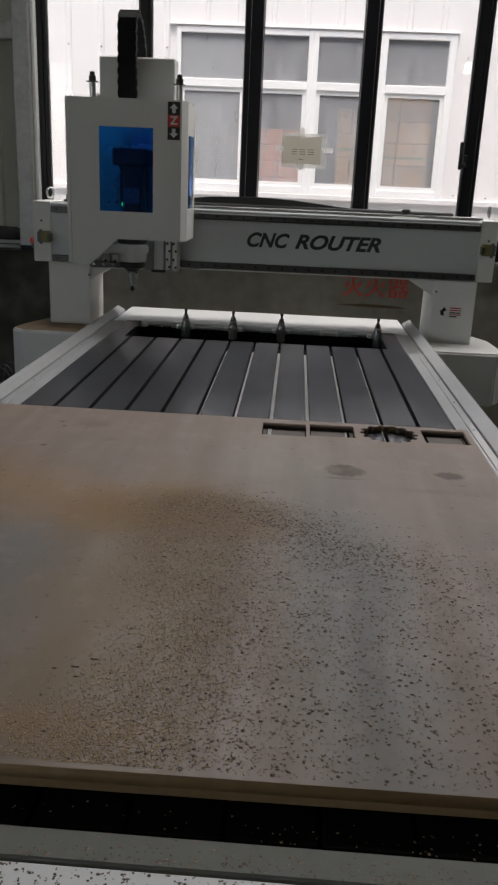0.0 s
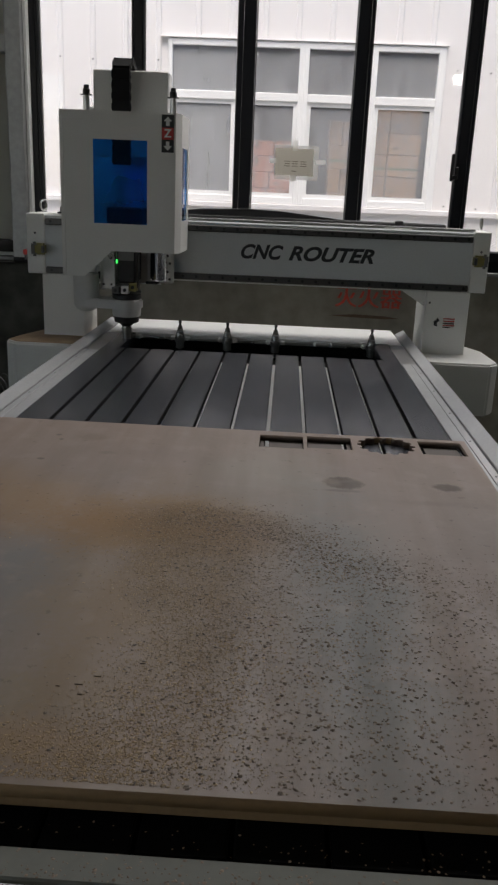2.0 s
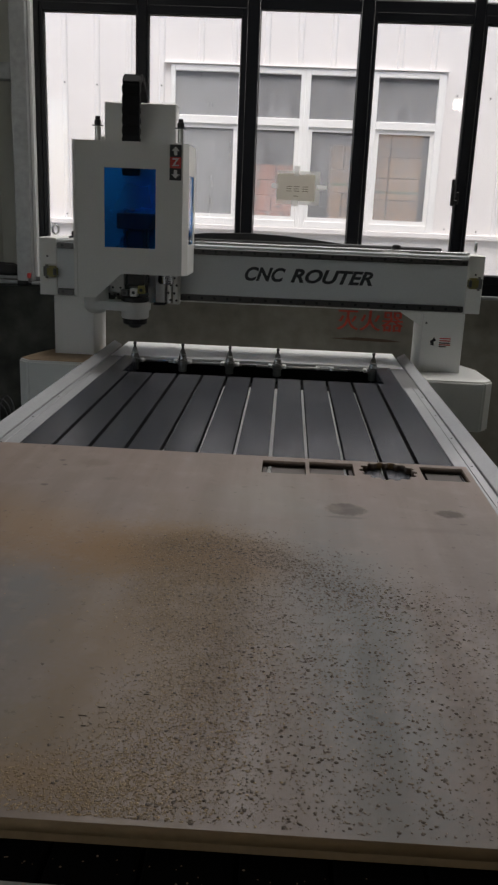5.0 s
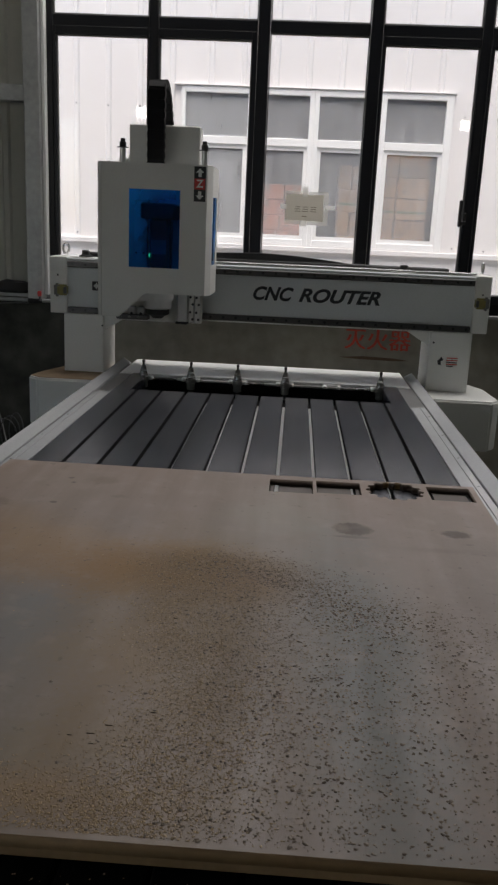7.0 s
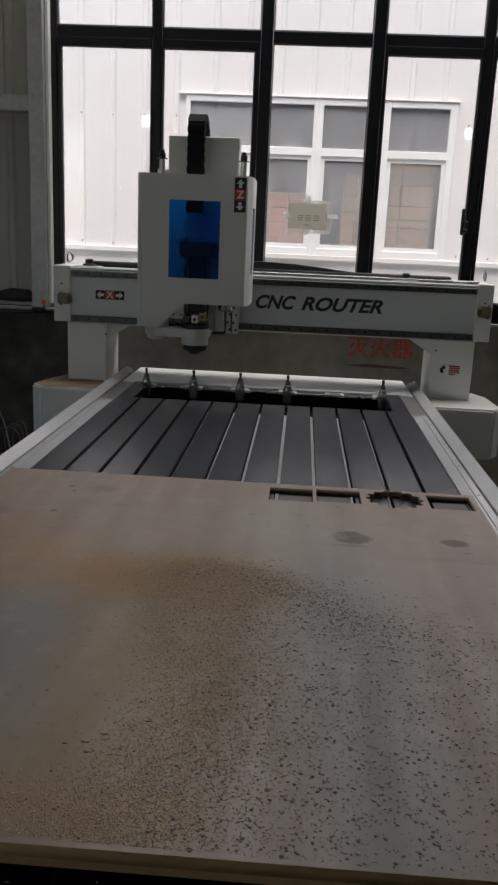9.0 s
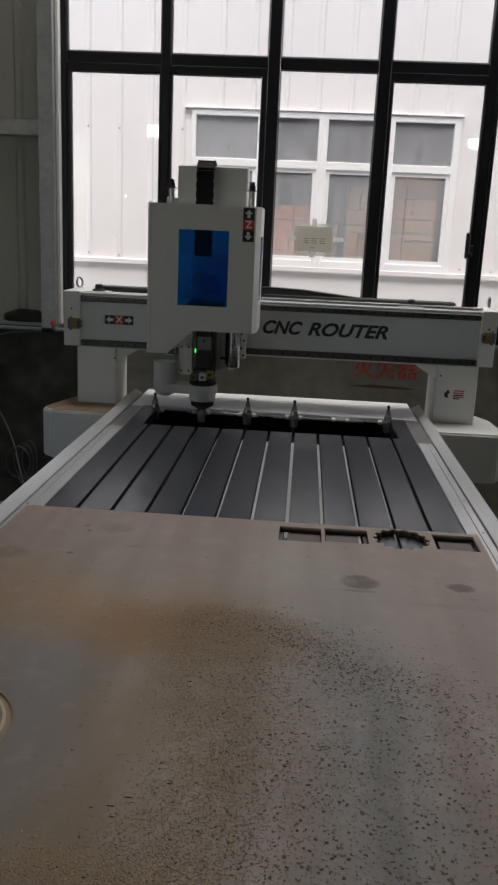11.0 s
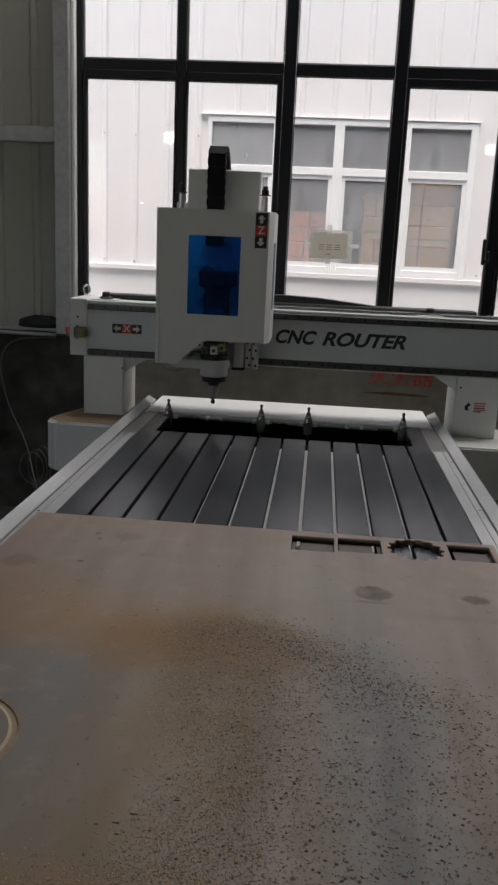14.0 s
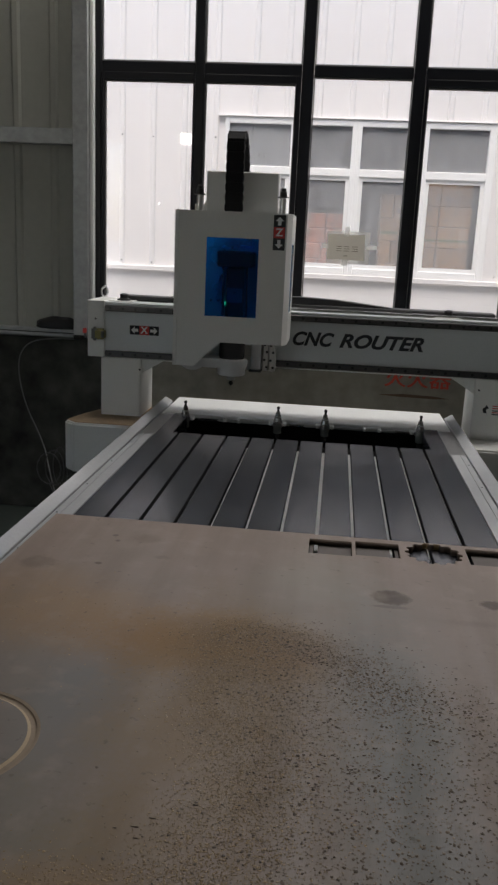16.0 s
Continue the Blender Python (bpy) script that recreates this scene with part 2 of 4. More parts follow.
def board_material():
    m = material("dusty_plywood", (0.280, 0.212, 0.175), 0.5, grain=11, vary=0.08, bump=0.03, big=2.0)
    nt = m.node_tree
    b = nt.nodes["Principled BSDF"]
    colour = b.inputs["Base Color"].links[0].from_socket
    co = nt.nodes["Texture Coordinate"].outputs["Object"]
    warp = nt.nodes.new("ShaderNodeTexNoise")
    warp.inputs["Scale"].default_value, warp.inputs["Detail"].default_value = 6, 7
    nt.links.new(co, warp.inputs["Vector"])
    # long pale and dark figure along the sheet
    st = nt.nodes.new("ShaderNodeMapping")
    st.inputs["Scale"].default_value = (9, 0.7, 1)
    nt.links.new(co, st.inputs["Vector"])
    fig = nt.nodes.new("ShaderNodeTexNoise")
    fig.inputs["Scale"].default_value, fig.inputs["Detail"].default_value = 1.5, 5
    nt.links.new(st.outputs[0], fig.inputs["Vector"])

    def lay(fac, rgb, amount, tex=None):
        nonlocal colour
        k = nt.nodes.new("ShaderNodeMath")
        k.operation = "MULTIPLY"
        k.inputs[1].default_value = amount
        nt.links.new(fac, k.inputs[0])
        mix = nt.nodes.new("ShaderNodeMix")
        mix.data_type = "RGBA"
        nt.links.new(k.outputs[0], mix.inputs["Factor"])
        nt.links.new(colour, mix.inputs[6])
        mix.inputs[7].default_value = (*rgb, 1)
        colour = mix.outputs[2]

    fr = nt.nodes.new("ShaderNodeMapRange")
    fr.inputs["From Min"].default_value, fr.inputs["From Max"].default_value = 0.45, 0.75
    nt.links.new(fig.outputs["Fac"], fr.inputs["Value"])
    lay(fr.outputs["Result"], (0.21, 0.172, 0.145), 0.6)
    grit, ragged = nt.nodes.new("ShaderNodeTexNoise"), nt.nodes.new("ShaderNodeMath")
    grit.inputs["Scale"].default_value, grit.inputs["Detail"].default_value = 95, 5
    nt.links.new(co, grit.inputs["Vector"])
    ragged.operation = "MULTIPLY_ADD"
    ragged.inputs[1].default_value = 0.55
    nt.links.new(grit.outputs["Fac"], ragged.inputs[0])
    lower = nt.nodes.new("ShaderNodeMath")
    lower.operation = "SUBTRACT"
    lower.inputs[1].default_value = 0.275
    nt.links.new(warp.outputs["Fac"], lower.inputs[0])
    nt.links.new(lower.outputs[0], ragged.inputs[2])
    w = ragged.outputs[0]
    # stains and sawdust tints, plus painted window sheen
    patches = (
            ((-0.36, 0.98), (0.27, 0.36), 0, (0.200, 0.178, 0.155), 0.8, 0.8),
            ((-0.26, 1.10), (0.07, 0.18), 8, (0.150, 0.152, 0.150), 0.5, 0.8),
            ((-0.42, 0.70), (0.30, 0.14), 0, (0.185, 0.168, 0.120), 0.6, 0.8),
            ((0.14, 1.0), (0.24, 0.40), 0, (0.22, 0.19, 0.145), 0.55, 0.8),
            ((-0.42, 1.39), (0.28, 0.12), -14, (0.32, 0.20, 0.105), 0.75, 0.9),
            ((-0.10, 1.29), (0.19, 0.10), 0, (0.34, 0.20, 0.095), 0.75, 0.8),
            # pale streaks along the sheet: blurred window reflections put into the colour
            ((0.25, 1.02), (0.08, 0.42), 4, (0.185, 0.200, 0.190), 0.7, 0.8),
            ((0.10, 1.62), (0.10, 0.20), 0, (0.31, 0.285, 0.24), 0.5, 0.8),
            ((-0.06, 1.02), (0.14, 0.36), 0, (0.27, 0.180, 0.095), 0.75, 0.8),
            ((-0.13, 0.682), (0.14, 0.034), 0, (0.31, 0.205, 0.115), 0.7, 0.8),
            ((0.46, 1.475), (0.10, 0.014), 0, (0.19, 0.145, 0.12), 0.45, 0.7),
            ((0.53, 0.98), (0.11, 0.50), 0, (0.20, 0.155, 0.122), 0.7, 0.8),
        )
    knots = (
            ((0.265, 1.572), (0.034, 0.030), 0, (0.085, 0.056, 0.038), 0.9, 0.25),
            ((0.482, 1.575), (0.030, 0.022), 0, (0.085, 0.056, 0.038), 0.85, 0.3),
            ((-0.535, 1.60), (0.036, 0.030), 0, (0.13, 0.10, 0.08), 0.5, 0.4),
            ((-0.32, 1.80), (0.042, 0.030), 0, (0.16, 0.12, 0.09), 0.45, 0.4),
            ((0.262, 1.522), (0.035, 0.006), 0, (0.12, 0.095, 0.08), 0.6, 0.4),
            ((-0.405, 1.808), (0.008, 0.008), 0, (0.08, 0.06, 0.05), 0.7, 0.4),
            ((-0.390, 1.774), (0.007, 0.007), 0, (0.08, 0.06, 0.05), 0.7, 0.4),
            ((-0.262, 1.689), (0.020, 0.014), 0, (0.14, 0.11, 0.085), 0.5, 0.4),
            ((-0.395, 1.625), (0.007, 0.006), 0, (0.09, 0.065, 0.05), 0.7, 0.4))
    matt = []
    for c, size, a, rgb, k, e in patches + knots:
        fac = blob(nt, co, w, c, size, a, e)
        lay(fac, rgb, k)
        if rgb[0] > 1.6 * rgb[1]:
            matt.append(fac)
    for scale, lo, hi, rgb, k in ((55, 0.66, 0.72, (0.11, 0.085, 0.065), 0.45), (7, 0.5, 0.75, (0.24, 0.19, 0.155), 0.5), (18, 0.55, 0.8, (0.38, 0.30, 0.25), 0.35)):
        n = nt.nodes.new("ShaderNodeTexNoise")
        n.inputs["Scale"].default_value, n.inputs["Detail"].default_value = scale, 6
        nt.links.new(co, n.inputs["Vector"])
        mr = nt.nodes.new("ShaderNodeMapRange")
        mr.inputs["From Min"].default_value, mr.inputs["From Max"].default_value = lo, hi
        nt.links.new(n.outputs["Fac"], mr.inputs["Value"])
        lay(mr.outputs["Result"], rgb, k)
    nt.links.new(colour, b.inputs["Base Color"])
    b.inputs["Specular IOR Level"].default_value = 0.20
    # smoother, worn streaks along the sheet
    gl = nt.nodes.new("ShaderNodeMapRange")
    gl.inputs["From Min"].default_value, gl.inputs["From Max"].default_value = 0.35, 0.65
    gl.inputs["To Min"].default_value, gl.inputs["To Max"].default_value = 0.38, 0.58
    nt.links.new(fig.outputs["Fac"], gl.inputs["Value"])
    rough = gl.outputs["Result"]
    for fac in matt:
        up = nt.nodes.new("ShaderNodeMix")
        nt.links.new(fac, up.inputs["Factor"])
        nt.links.new(rough, up.inputs[2])
        up.inputs[3].default_value = 0.75
        rough = up.outputs[0]
    nt.links.new(rough, b.inputs["Roughness"])
    return m


M_BOARD = board_material()


# ---- building helpers ----
def empty(name, m=None):
    ob = new(name)
    ob.empty_display_size = 0.1
    if m is not None:
        ob.matrix_world = m
    return ob


def part(name, bm, mat, parent=None, label="", smooth=False):
    """Links a bmesh as one mesh object under a thing or a part."""
    me = bpy.data.meshes.new(name)
    bm.normal_update()
    bm.to_mesh(me)
    bm.free()
    me.materials.append(mat)
    if smooth:
        me.polygons.foreach_set("use_smooth", [True] * len(me.polygons))
        me.set_sharp_from_angle(angle=radians(35))
    ob = new(name, me)
    if parent is not None:
        ob.parent = parent
    if label:
        ob["label"] = label
    return ob


def add_box(bm, xs, ys, zs, bevel=0.0, seg=1):
    m = Matrix.LocRotScale(((xs[0] + xs[1]) / 2, (ys[0] + ys[1]) / 2, (zs[0] + zs[1]) / 2), None,
                           (xs[1] - xs[0], ys[1] - ys[0], zs[1] - zs[0]))
    vs = bmesh.ops.create_cube(bm, size=1, matrix=m)["verts"]
    if bevel:
        bmesh.ops.bevel(bm, geom=list({e for v in vs for e in v.link_edges}), offset=bevel, segments=seg, affect="EDGES")
    return bm


def box(name, xs, ys, zs, mat, parent=None, bevel=0.002, label="", seg=1):
    return part(name, add_box(bmesh.new(), xs, ys, zs, bevel, seg), mat, parent, label)


def add_lathe(bm, rows, at=(0, 0, 0), n=24, axis="Z"):
    """Rows of (radius, height) turned round an axis."""
    turn = {"Z": Matrix.Identity(3), "Y": Euler((radians(-90), 0, 0)).to_matrix(), "X": Euler((0, radians(90), 0)).to_matrix()}[axis]
    rings = []
    for r, h in rows:
        rings.append([bm.verts.new(turn @ Vector((r * math.cos(2 * math.pi * i / n), r * math.sin(2 * math.pi * i / n), h)) + Vector(at)) for i in range(n)])
    for a, b in zip(rings, rings[1:]):
        for i in range(n):
            bm.faces.new((a[i], a[(i + 1) % n], b[(i + 1) % n], b[i]))
    bm.faces.new(rings[0][::-1])
    bm.faces.new(rings[-1])
    return bm


def lathe(name, rows, mat, parent=None, at=(0, 0, 0), n=24, axis="Z", label=""):
    return part(name, add_lathe(bmesh.new(), rows, at, n, axis), mat, parent, label, smooth=True)


def add_prism(bm, poly, lo, hi, axis="Y"):
    """A polygon pushed along an axis. Axis Y: points are (x, z); Z: (x, y); X: (y, z)."""
    put = {"Y": lambda a, b, h: (a, h, b), "Z": lambda a, b, h: (a, b, h), "X": lambda a, b, h: (h, a, b)}[axis]
    lower, upper = [bm.verts.new(put(a, b, lo)) for a, b in poly], [bm.verts.new(put(a, b, hi)) for a, b in poly]
    faces = [bm.faces.new(lower), bm.faces.new(upper[::-1])]
    for i in range(len(poly)):
        j = (i + 1) % len(poly)
        faces.append(bm.faces.new((lower[j], lower[i], upper[i], upper[j])))
    bmesh.ops.recalc_face_normals(bm, faces=faces)
    return bm


def prism(name, poly, lo, hi, mat, parent=None, axis="Y", bevel=0.0, label=""):
    bm = add_prism(bmesh.new(), poly, lo, hi, axis)
    if bevel:
        bmesh.ops.bevel(bm, geom=bm.edges[:], offset=bevel, segments=1, affect="EDGES")
    return part(name, bm, mat, parent, label)


def tube(name, points, radius, mat, parent=None, label="", n=8):
    """A round cable or pipe through points."""
    cu = bpy.data.curves.new(name, "CURVE")
    cu.dimensions, cu.bevel_depth, cu.bevel_resolution, cu.use_fill_caps = "3D", radius, 3, True
    sp = cu.splines.new("NURBS")
    sp.points.add(len(points) - 1)
    for q, p in zip(sp.points, points):
        q.co = (*p, 1)
    sp.use_endpoint_u, sp.order_u, sp.resolution_u = True, 3, n
    return from_curve(name, cu, mat, parent, label)


def from_curve(name, cu, mat, parent=None, label="", m=None):
    """Turns curve or text data into one mesh object."""
    tmp = bpy.data.objects.new("tmp", cu)
    scene.collection.objects.link(tmp)
    me = bpy.data.meshes.new_from_object(tmp.evaluated_get(bpy.context.evaluated_depsgraph_get()))
    bpy.data.objects.remove(tmp)
    me.name = name
    bm = bmesh.new()
    bm.from_mesh(me)
    bmesh.ops.remove_doubles(bm, verts=bm.verts, dist=0.00005)
    bm.to_mesh(me)
    bm.free()
    if m is not None:
        me.transform(m)
    me.materials.clear()
    me.materials.append(mat)
    ob = new(name, me)
    if parent is not None:
        ob.parent = parent
    if label:
        ob["label"] = label
    return ob


def outline(name, loops, depth, mat, parent=None, label="", m=None, bevel=0.0):
    """A flat plate with holes: first loop outside, the others cut out; depth is half its thickness."""
    cu = bpy.data.curves.new(name, "CURVE")
    cu.dimensions, cu.fill_mode, cu.extrude, cu.bevel_depth = "2D", "BOTH", depth, bevel
    for loop in loops:
        sp = cu.splines.new("POLY")
        sp.points.add(len(loop) - 1)
        for q, p in zip(sp.points, loop):
            q.co = (p[0], p[1], 0, 1)
        sp.use_cyclic_u = True
    return from_curve(name, cu, mat, parent, label, m)


def lettering(name, words, size, mat, parent, m, label="", shear=0.0, wide=1.0, bold=0.0):
    cu = bpy.data.curves.new(name, "FONT")
    cu.body, cu.size, cu.shear, cu.extrude, cu.offset = words, size, shear, 0.0006, bold
    cu.align_x, cu.align_y = "CENTER", "CENTER"
    return from_curve(name, cu, mat, parent, label, m @ Matrix.Diagonal((wide, 1, 1, 1)))


def level(rows, t):
    return float(np.interp(t, *zip(*rows)))


FRONT = pose(0, 0, 0, 90, 0, 0)  # a flat drawing stood up, facing -y

# ---- hall ----
WY = 4.30
SILL = 1.10


def corrugated(name, x0, x1, y, z0, z1, pitch, rib, depth, mat, thick=0.03, parent=None):
    """Trapezoid-ribbed metal sheet facing -y."""
    pts, x = [], x0
    while x < x1 - 1e-6:
        for dx, dy in ((0, 0), (pitch - rib, 0), (pitch - rib * 0.75, -depth), (pitch - rib * 0.25, -depth)):
            if x + dx < x1:
                pts.append((x + dx, y + dy))
        x += pitch
    pts.append((x1, y))
    pts += [(x1, y + thick), (x0, y + thick)]
    return part(name, add_prism(bmesh.new(), pts, z0, z1, "Z"), mat, parent)


def hall():
    t = lambda ob: tagged(ob, kind="structure")
    t(box("floor", (-6, 6), (-8, 4.45), (-0.15, 0), M_FLOOR, bevel=0))
    t(box("ceiling", (-6.2, 6.2), (-8.2, 4.5), (5.5, 5.6), M_CEIL, bevel=0))
    # unseen west wall, with an opening added to let in fill light
    for nm, ys, zs in (("wall_west", (-8.2, -4.5), (0, 5.5)), ("wall_west_2", (-1.2, 4.5), (0, 5.5)), ("wall_west_3", (-4.5, -1.2), (0, 1.3)), ("wall_west_4", (-4.5, -1.2), (3.5, 5.5))):
        t(box(nm, (-6.2, -6), ys, zs, M_PANEL, bevel=0))
    t(box("wall_east", (6, 6.2), (-8.2, 4.5), (0, 5.5), M_PANEL, bevel=0))
    # unseen south wall, its door-sized gap added for fill from behind the camera
    t(box("wall_south", (-6, -5.7), (-8.2, -8), (0, 5.5), M_PANEL, bevel=0))
    t(box("wall_south_2", (-4.3, 6), (-8.2, -8), (0, 5.5), M_PANEL, bevel=0))
    t(box("wall_south_3", (-5.7, -4.3), (-8.2, -8), (3.4, 5.5), M_PANEL, bevel=0))
    # low plastered wall under the windows
    t(box("wall_north", (-1.02, 6), (WY, WY + 0.2), (0, 1.03), M_LOWWALL, bevel=0.004))
    # left stretch: much darker plaster with strong blotches
    t(box("wall_north_blotched", (-6, -1.022), (WY, WY + 0.2), (0, 1.03), M_BLOTCHED, bevel=0.004))
    t(box("window_sill", (-6, 6), (WY - 0.03, WY + 0.2), (1.03, 1.05), M_GALV, bevel=0.003))
    p = corrugated("wall_north_sheet", -6, -1.285, WY + 0.02, 1.05, 5.5, 0.2, 0.05, 0.012, M_PANEL)
    t(p)
    t(box("wall_north_sheet_2", (4.0, 6), (WY + 0.02, WY + 0.06), (1.05, 5.5), M_PANEL, bevel=0))
    t(box("wall_north_sheet_3", (-1.285, 4.0), (WY + 0.02, WY + 0.06), (4.45, 5.5), M_PANEL, bevel=0))


def hall_steel():
    post = empty("steel_post")
    tagged(post, "galvanised steel post beside the window, lightly stained", "post", kind="structure")
    box("web", (-1.285, -1.215), (WY - 0.10, WY - 0.096), (1.03, 5.5), M_GALV, post, 0.001)
    box("flange", (-1.289, -1.285), (WY - 0.10, WY + 0.01), (1.03, 5.5), M_GALV, post, 0.001)
    box("flange", (-1.215, -1.211), (WY - 0.10, WY + 0.01), (1.03, 5.5), M_GALV, post, 0.001)
    box("edge_trim", (-1.209, -1.192), (WY - 0.06, WY + 0.0), (1.05, 5.5), M_WHITE, post, 0.002)
    rail = empty("wall_rail")
    tagged(rail, "horizontal galvanised purlin across the cream sheet wall", "purlin", kind="structure")
    box("web", (-6, -1.29), (WY - 0.06, WY - 0.056), (2.01, 2.08), M_GALV, rail, 0.001)
    box("flange", (-6, -1.29), (WY - 0.06, WY + 0.005), (2.08, 2.084), M_GALV, rail, 0.001)
    box("flange", (-6, -1.29), (WY - 0.06, WY + 0.005), (2.006, 2.01), M_GALV, rail, 0.001)


# fixed openings; the lower row holds opening sashes in all columns but the third of each four
COLUMNS = [(-1.159, -0.678), (-0.629, -0.141), (-0.079, 0.408), (0.470, 0.946), (0.996, 1.47), (1.55, 2.02), (2.09, 2.55), (2.62, 3.08), (3.15, 3.9)]
ROWS_Z = [(1.11, 2.367), (2.421, 3.35), (3.43, 4.37)]
FIXED = (2, 6)


def hall_window():
    w = empty("window_1")
    tagged(w, "large black aluminium factory window with clear panes", "window", kind="structure")
    lo, hi = SILL - 0.05, 4.45
    edges = [(-1.20, COLUMNS[0][0])] + [(a[1], b[0]) for a, b in zip(COLUMNS, COLUMNS[1:])] + [(3.9, 4.0)]
    for a, b in edges:
        box("mullion", (a + 0.002, b - 0.002), (WY - 0.020, WY + 0.022), (lo, hi), M_FRAME, w, 0.003)
    zs = [(lo, ROWS_Z[0][0])] + [(a[1], b[0]) for a, b in zip(ROWS_Z, ROWS_Z[1:])] + [(ROWS_Z[-1][1], hi)]
    for k, c in enumerate(COLUMNS):
        for a, b in zs:
            box("transom", c, (WY - 0.017, WY + 0.020), (a, b), M_FRAME, w, 0.003)
        for r, (z0, z1) in enumerate(ROWS_Z):
            x0, x1 = c
            if r == 0 and k not in FIXED:
                # the sash stands a little proud of the fixed frame
                wide, slim = (0.014, 0.004) if k % 2 == 0 or k == 3 else (0.004, 0.024)
                bm = bmesh.new()
                for xs, zz in (((x0, x0 + wide), (z0, z1)), ((x1 - slim, x1), (z0, z1)), ((x0 + wide, x1 - slim), (z0, z0 + 0.040)), ((x0 + wide, x1 - slim), (z1 - 0.037, z1))):
                    add_box(bm, xs, (WY - 0.026, WY + 0.018), zz, 0.0015)
                part("sash", bm, M_FRAME, w)
                x0, x1, z0, z1 = x0 + wide, x1 - slim, z0 + 0.040, z1 - 0.037
            f = box("pane", (x0 - 0.003, x1 + 0.003), (WY + 0.008, WY + 0.013), (z0 - 0.003, z1 + 0.003), M_GLASS, w, 0)
            f.visible_shadow = False
            g = 0.006
            bm = bmesh.new()
            for xs, zz in (((x0, x0 + g), (z0, z1)), ((x1 - g, x1), (z0, z1)), ((x0 + g, x1 - g), (z0, z0 + g)), ((x0 + g, x1 - g), (z1 - g, z1))):
                add_box(bm, xs, (WY - 0.010, WY + 0.007), zz)
            part("gasket", bm, M_GASKET, w)
    handle = box("handle", (0.938, 0.956), (WY - 0.040, WY - 0.026), (1.50, 1.56), M_BLACK, w, 0.004)
    box("lever", (0.912, 0.928), (WY - 0.060, WY - 0.044), (1.49, 1.62), M_BLACK, handle, 0.005)
    box("lever_neck", (0.920, 0.950), (WY - 0.058, WY - 0.038), (1.50, 1.52), M_BLACK, handle, 0.003)


hall()
hall_steel()
hall_window()


# ---- yard and the building opposite ----
FY = 8.0
WINCOL = [(-1.0, -0.42), (-0.30, 0.15), (0.24, 0.70), (0.855, 1.395)]


def opposite():
    tagged(box("ground", (-300, 300), (4.5, 600), (-0.4, -0.2), M_GROUND, bevel=0), kind="structure")
    tagged(box("ground_2", (-300, 300), (-600, -8.21), (-0.4, -0.2), M_GROUND, bevel=0), kind="structure")
    tagged(box("ground_3", (-300, -6.21), (-8.2, 4.49), (-0.4, -0.2), M_GROUND, bevel=0), kind="structure")
    b = empty("factory_building")
    tagged(b, "white metal-clad factory building with a white-framed window band", "building")
    for nm, xs, zs in (("wall", (-14, -1.04), (1.30, 4.3)), ("wall", (1.46, 14), (1.30, 4.3)), ("wall", (-1.04, 1.46), (2.715, 4.3))):
        corrugated(nm, xs[0], xs[1], FY, zs[0], zs[1], 0.30, 0.06, 0.012, M_FACADE, 0.05, b)
    box("plinth_wall", (-14, 14), (FY - 0.02, FY + 0.05), (-0.2, 1.25), M_FACADE, b, 0)
    box("ledge", (-14, 14), (FY - 0.06, FY + 0.05), (1.25, 1.30), M_FACADE, b, 0.006)
    box("drip_cap", (-1.105, 1.475), (FY - 0.045, FY + 0.05), (2.702, 2.714), M_FACADE, b, 0.003)
    for k in range(-9, 12):
        for z in (2.50, 1.33):
            x = -14 + 0.30 * round((14 + k * 0.30) / 0.30) - 0.03
            if z > 2.6 or not -1.1 < x < 1.5:
                lathe("cladding_screw", [(0.009, 0), (0.009, 0.004), (0.005, 0.006)], M_GASKET, b, (x, FY - 0.018, z + 0.006 * (k % 3)), 8, "Y")
    box("roof", (-14, 14), (FY, FY + 9), (4.3, 4.4), M_CEIL, b, 0)
    bays = [-1.04] + [(p[1] + q[0]) / 2 for p, q in zip(WINCOL, WINCOL[1:])] + [1.46]
    for i, c in enumerate(WINCOL):
        f = empty("window")
        f.parent = b
        a, d = bays[i], bays[i + 1]
        Y = (FY - 0.03, FY + 0.04)
        box("frame", (a, c[0]), Y, (1.302, 2.70), M_PVC, f, 0.004)
        box("frame", (c[1], d), Y, (1.302, 2.70), M_PVC, f, 0.004)
        for z0, z1 in ((1.302, 1.365), (2.20, 2.27), (2.645, 2.70)):
            box("frame", c, Y, (z0, z1), M_PVC, f, 0.004)
        p = box("pane", (c[0], c[1]), (FY + 0.0, FY + 0.005), (1.355, 2.655), M_HAZEGLASS if i else M_MILKYGLASS, f, 0)
        p.visible_shadow = False
        bm = bmesh.new()
        s = 0.035
        for xs, zz in (((c[0], c[0] + s), (1.365, 2.20)), ((c[1] - s, c[1]), (1.365, 2.20)), ((c[0] + s, c[1] - s), (1.365, 1.365 + s)), ((c[0] + s, c[1] - s), (2.20 - s, 2.20))):
            add_box(bm, xs, (FY - 0.012, FY + 0.02), zz)
        part("sash", bm, M_PVC, f)
    # dim store room behind
    st = empty("store_room")
    tagged(st, "dim store room behind the white window band", "room", kind="structure")
    box("back_wall", (-2, 2.5), (FY + 2.5, FY + 2.6), (0, 3.2), M_DARKROOM, st, 0)
    box("side_wall", (-2.1, -2), (FY + 0.06, FY + 2.6), (0, 3.2), M_DARKROOM, st, 0)
    box("side_wall", (2.5, 2.6), (FY + 0.06, FY + 2.6), (0, 3.2), M_DARKROOM, st, 0)
    box("ceiling_slab", (-2.1, 2.6), (FY + 0.06, FY + 2.6), (3.2, 3.3), M_DARKROOM, st, 0)
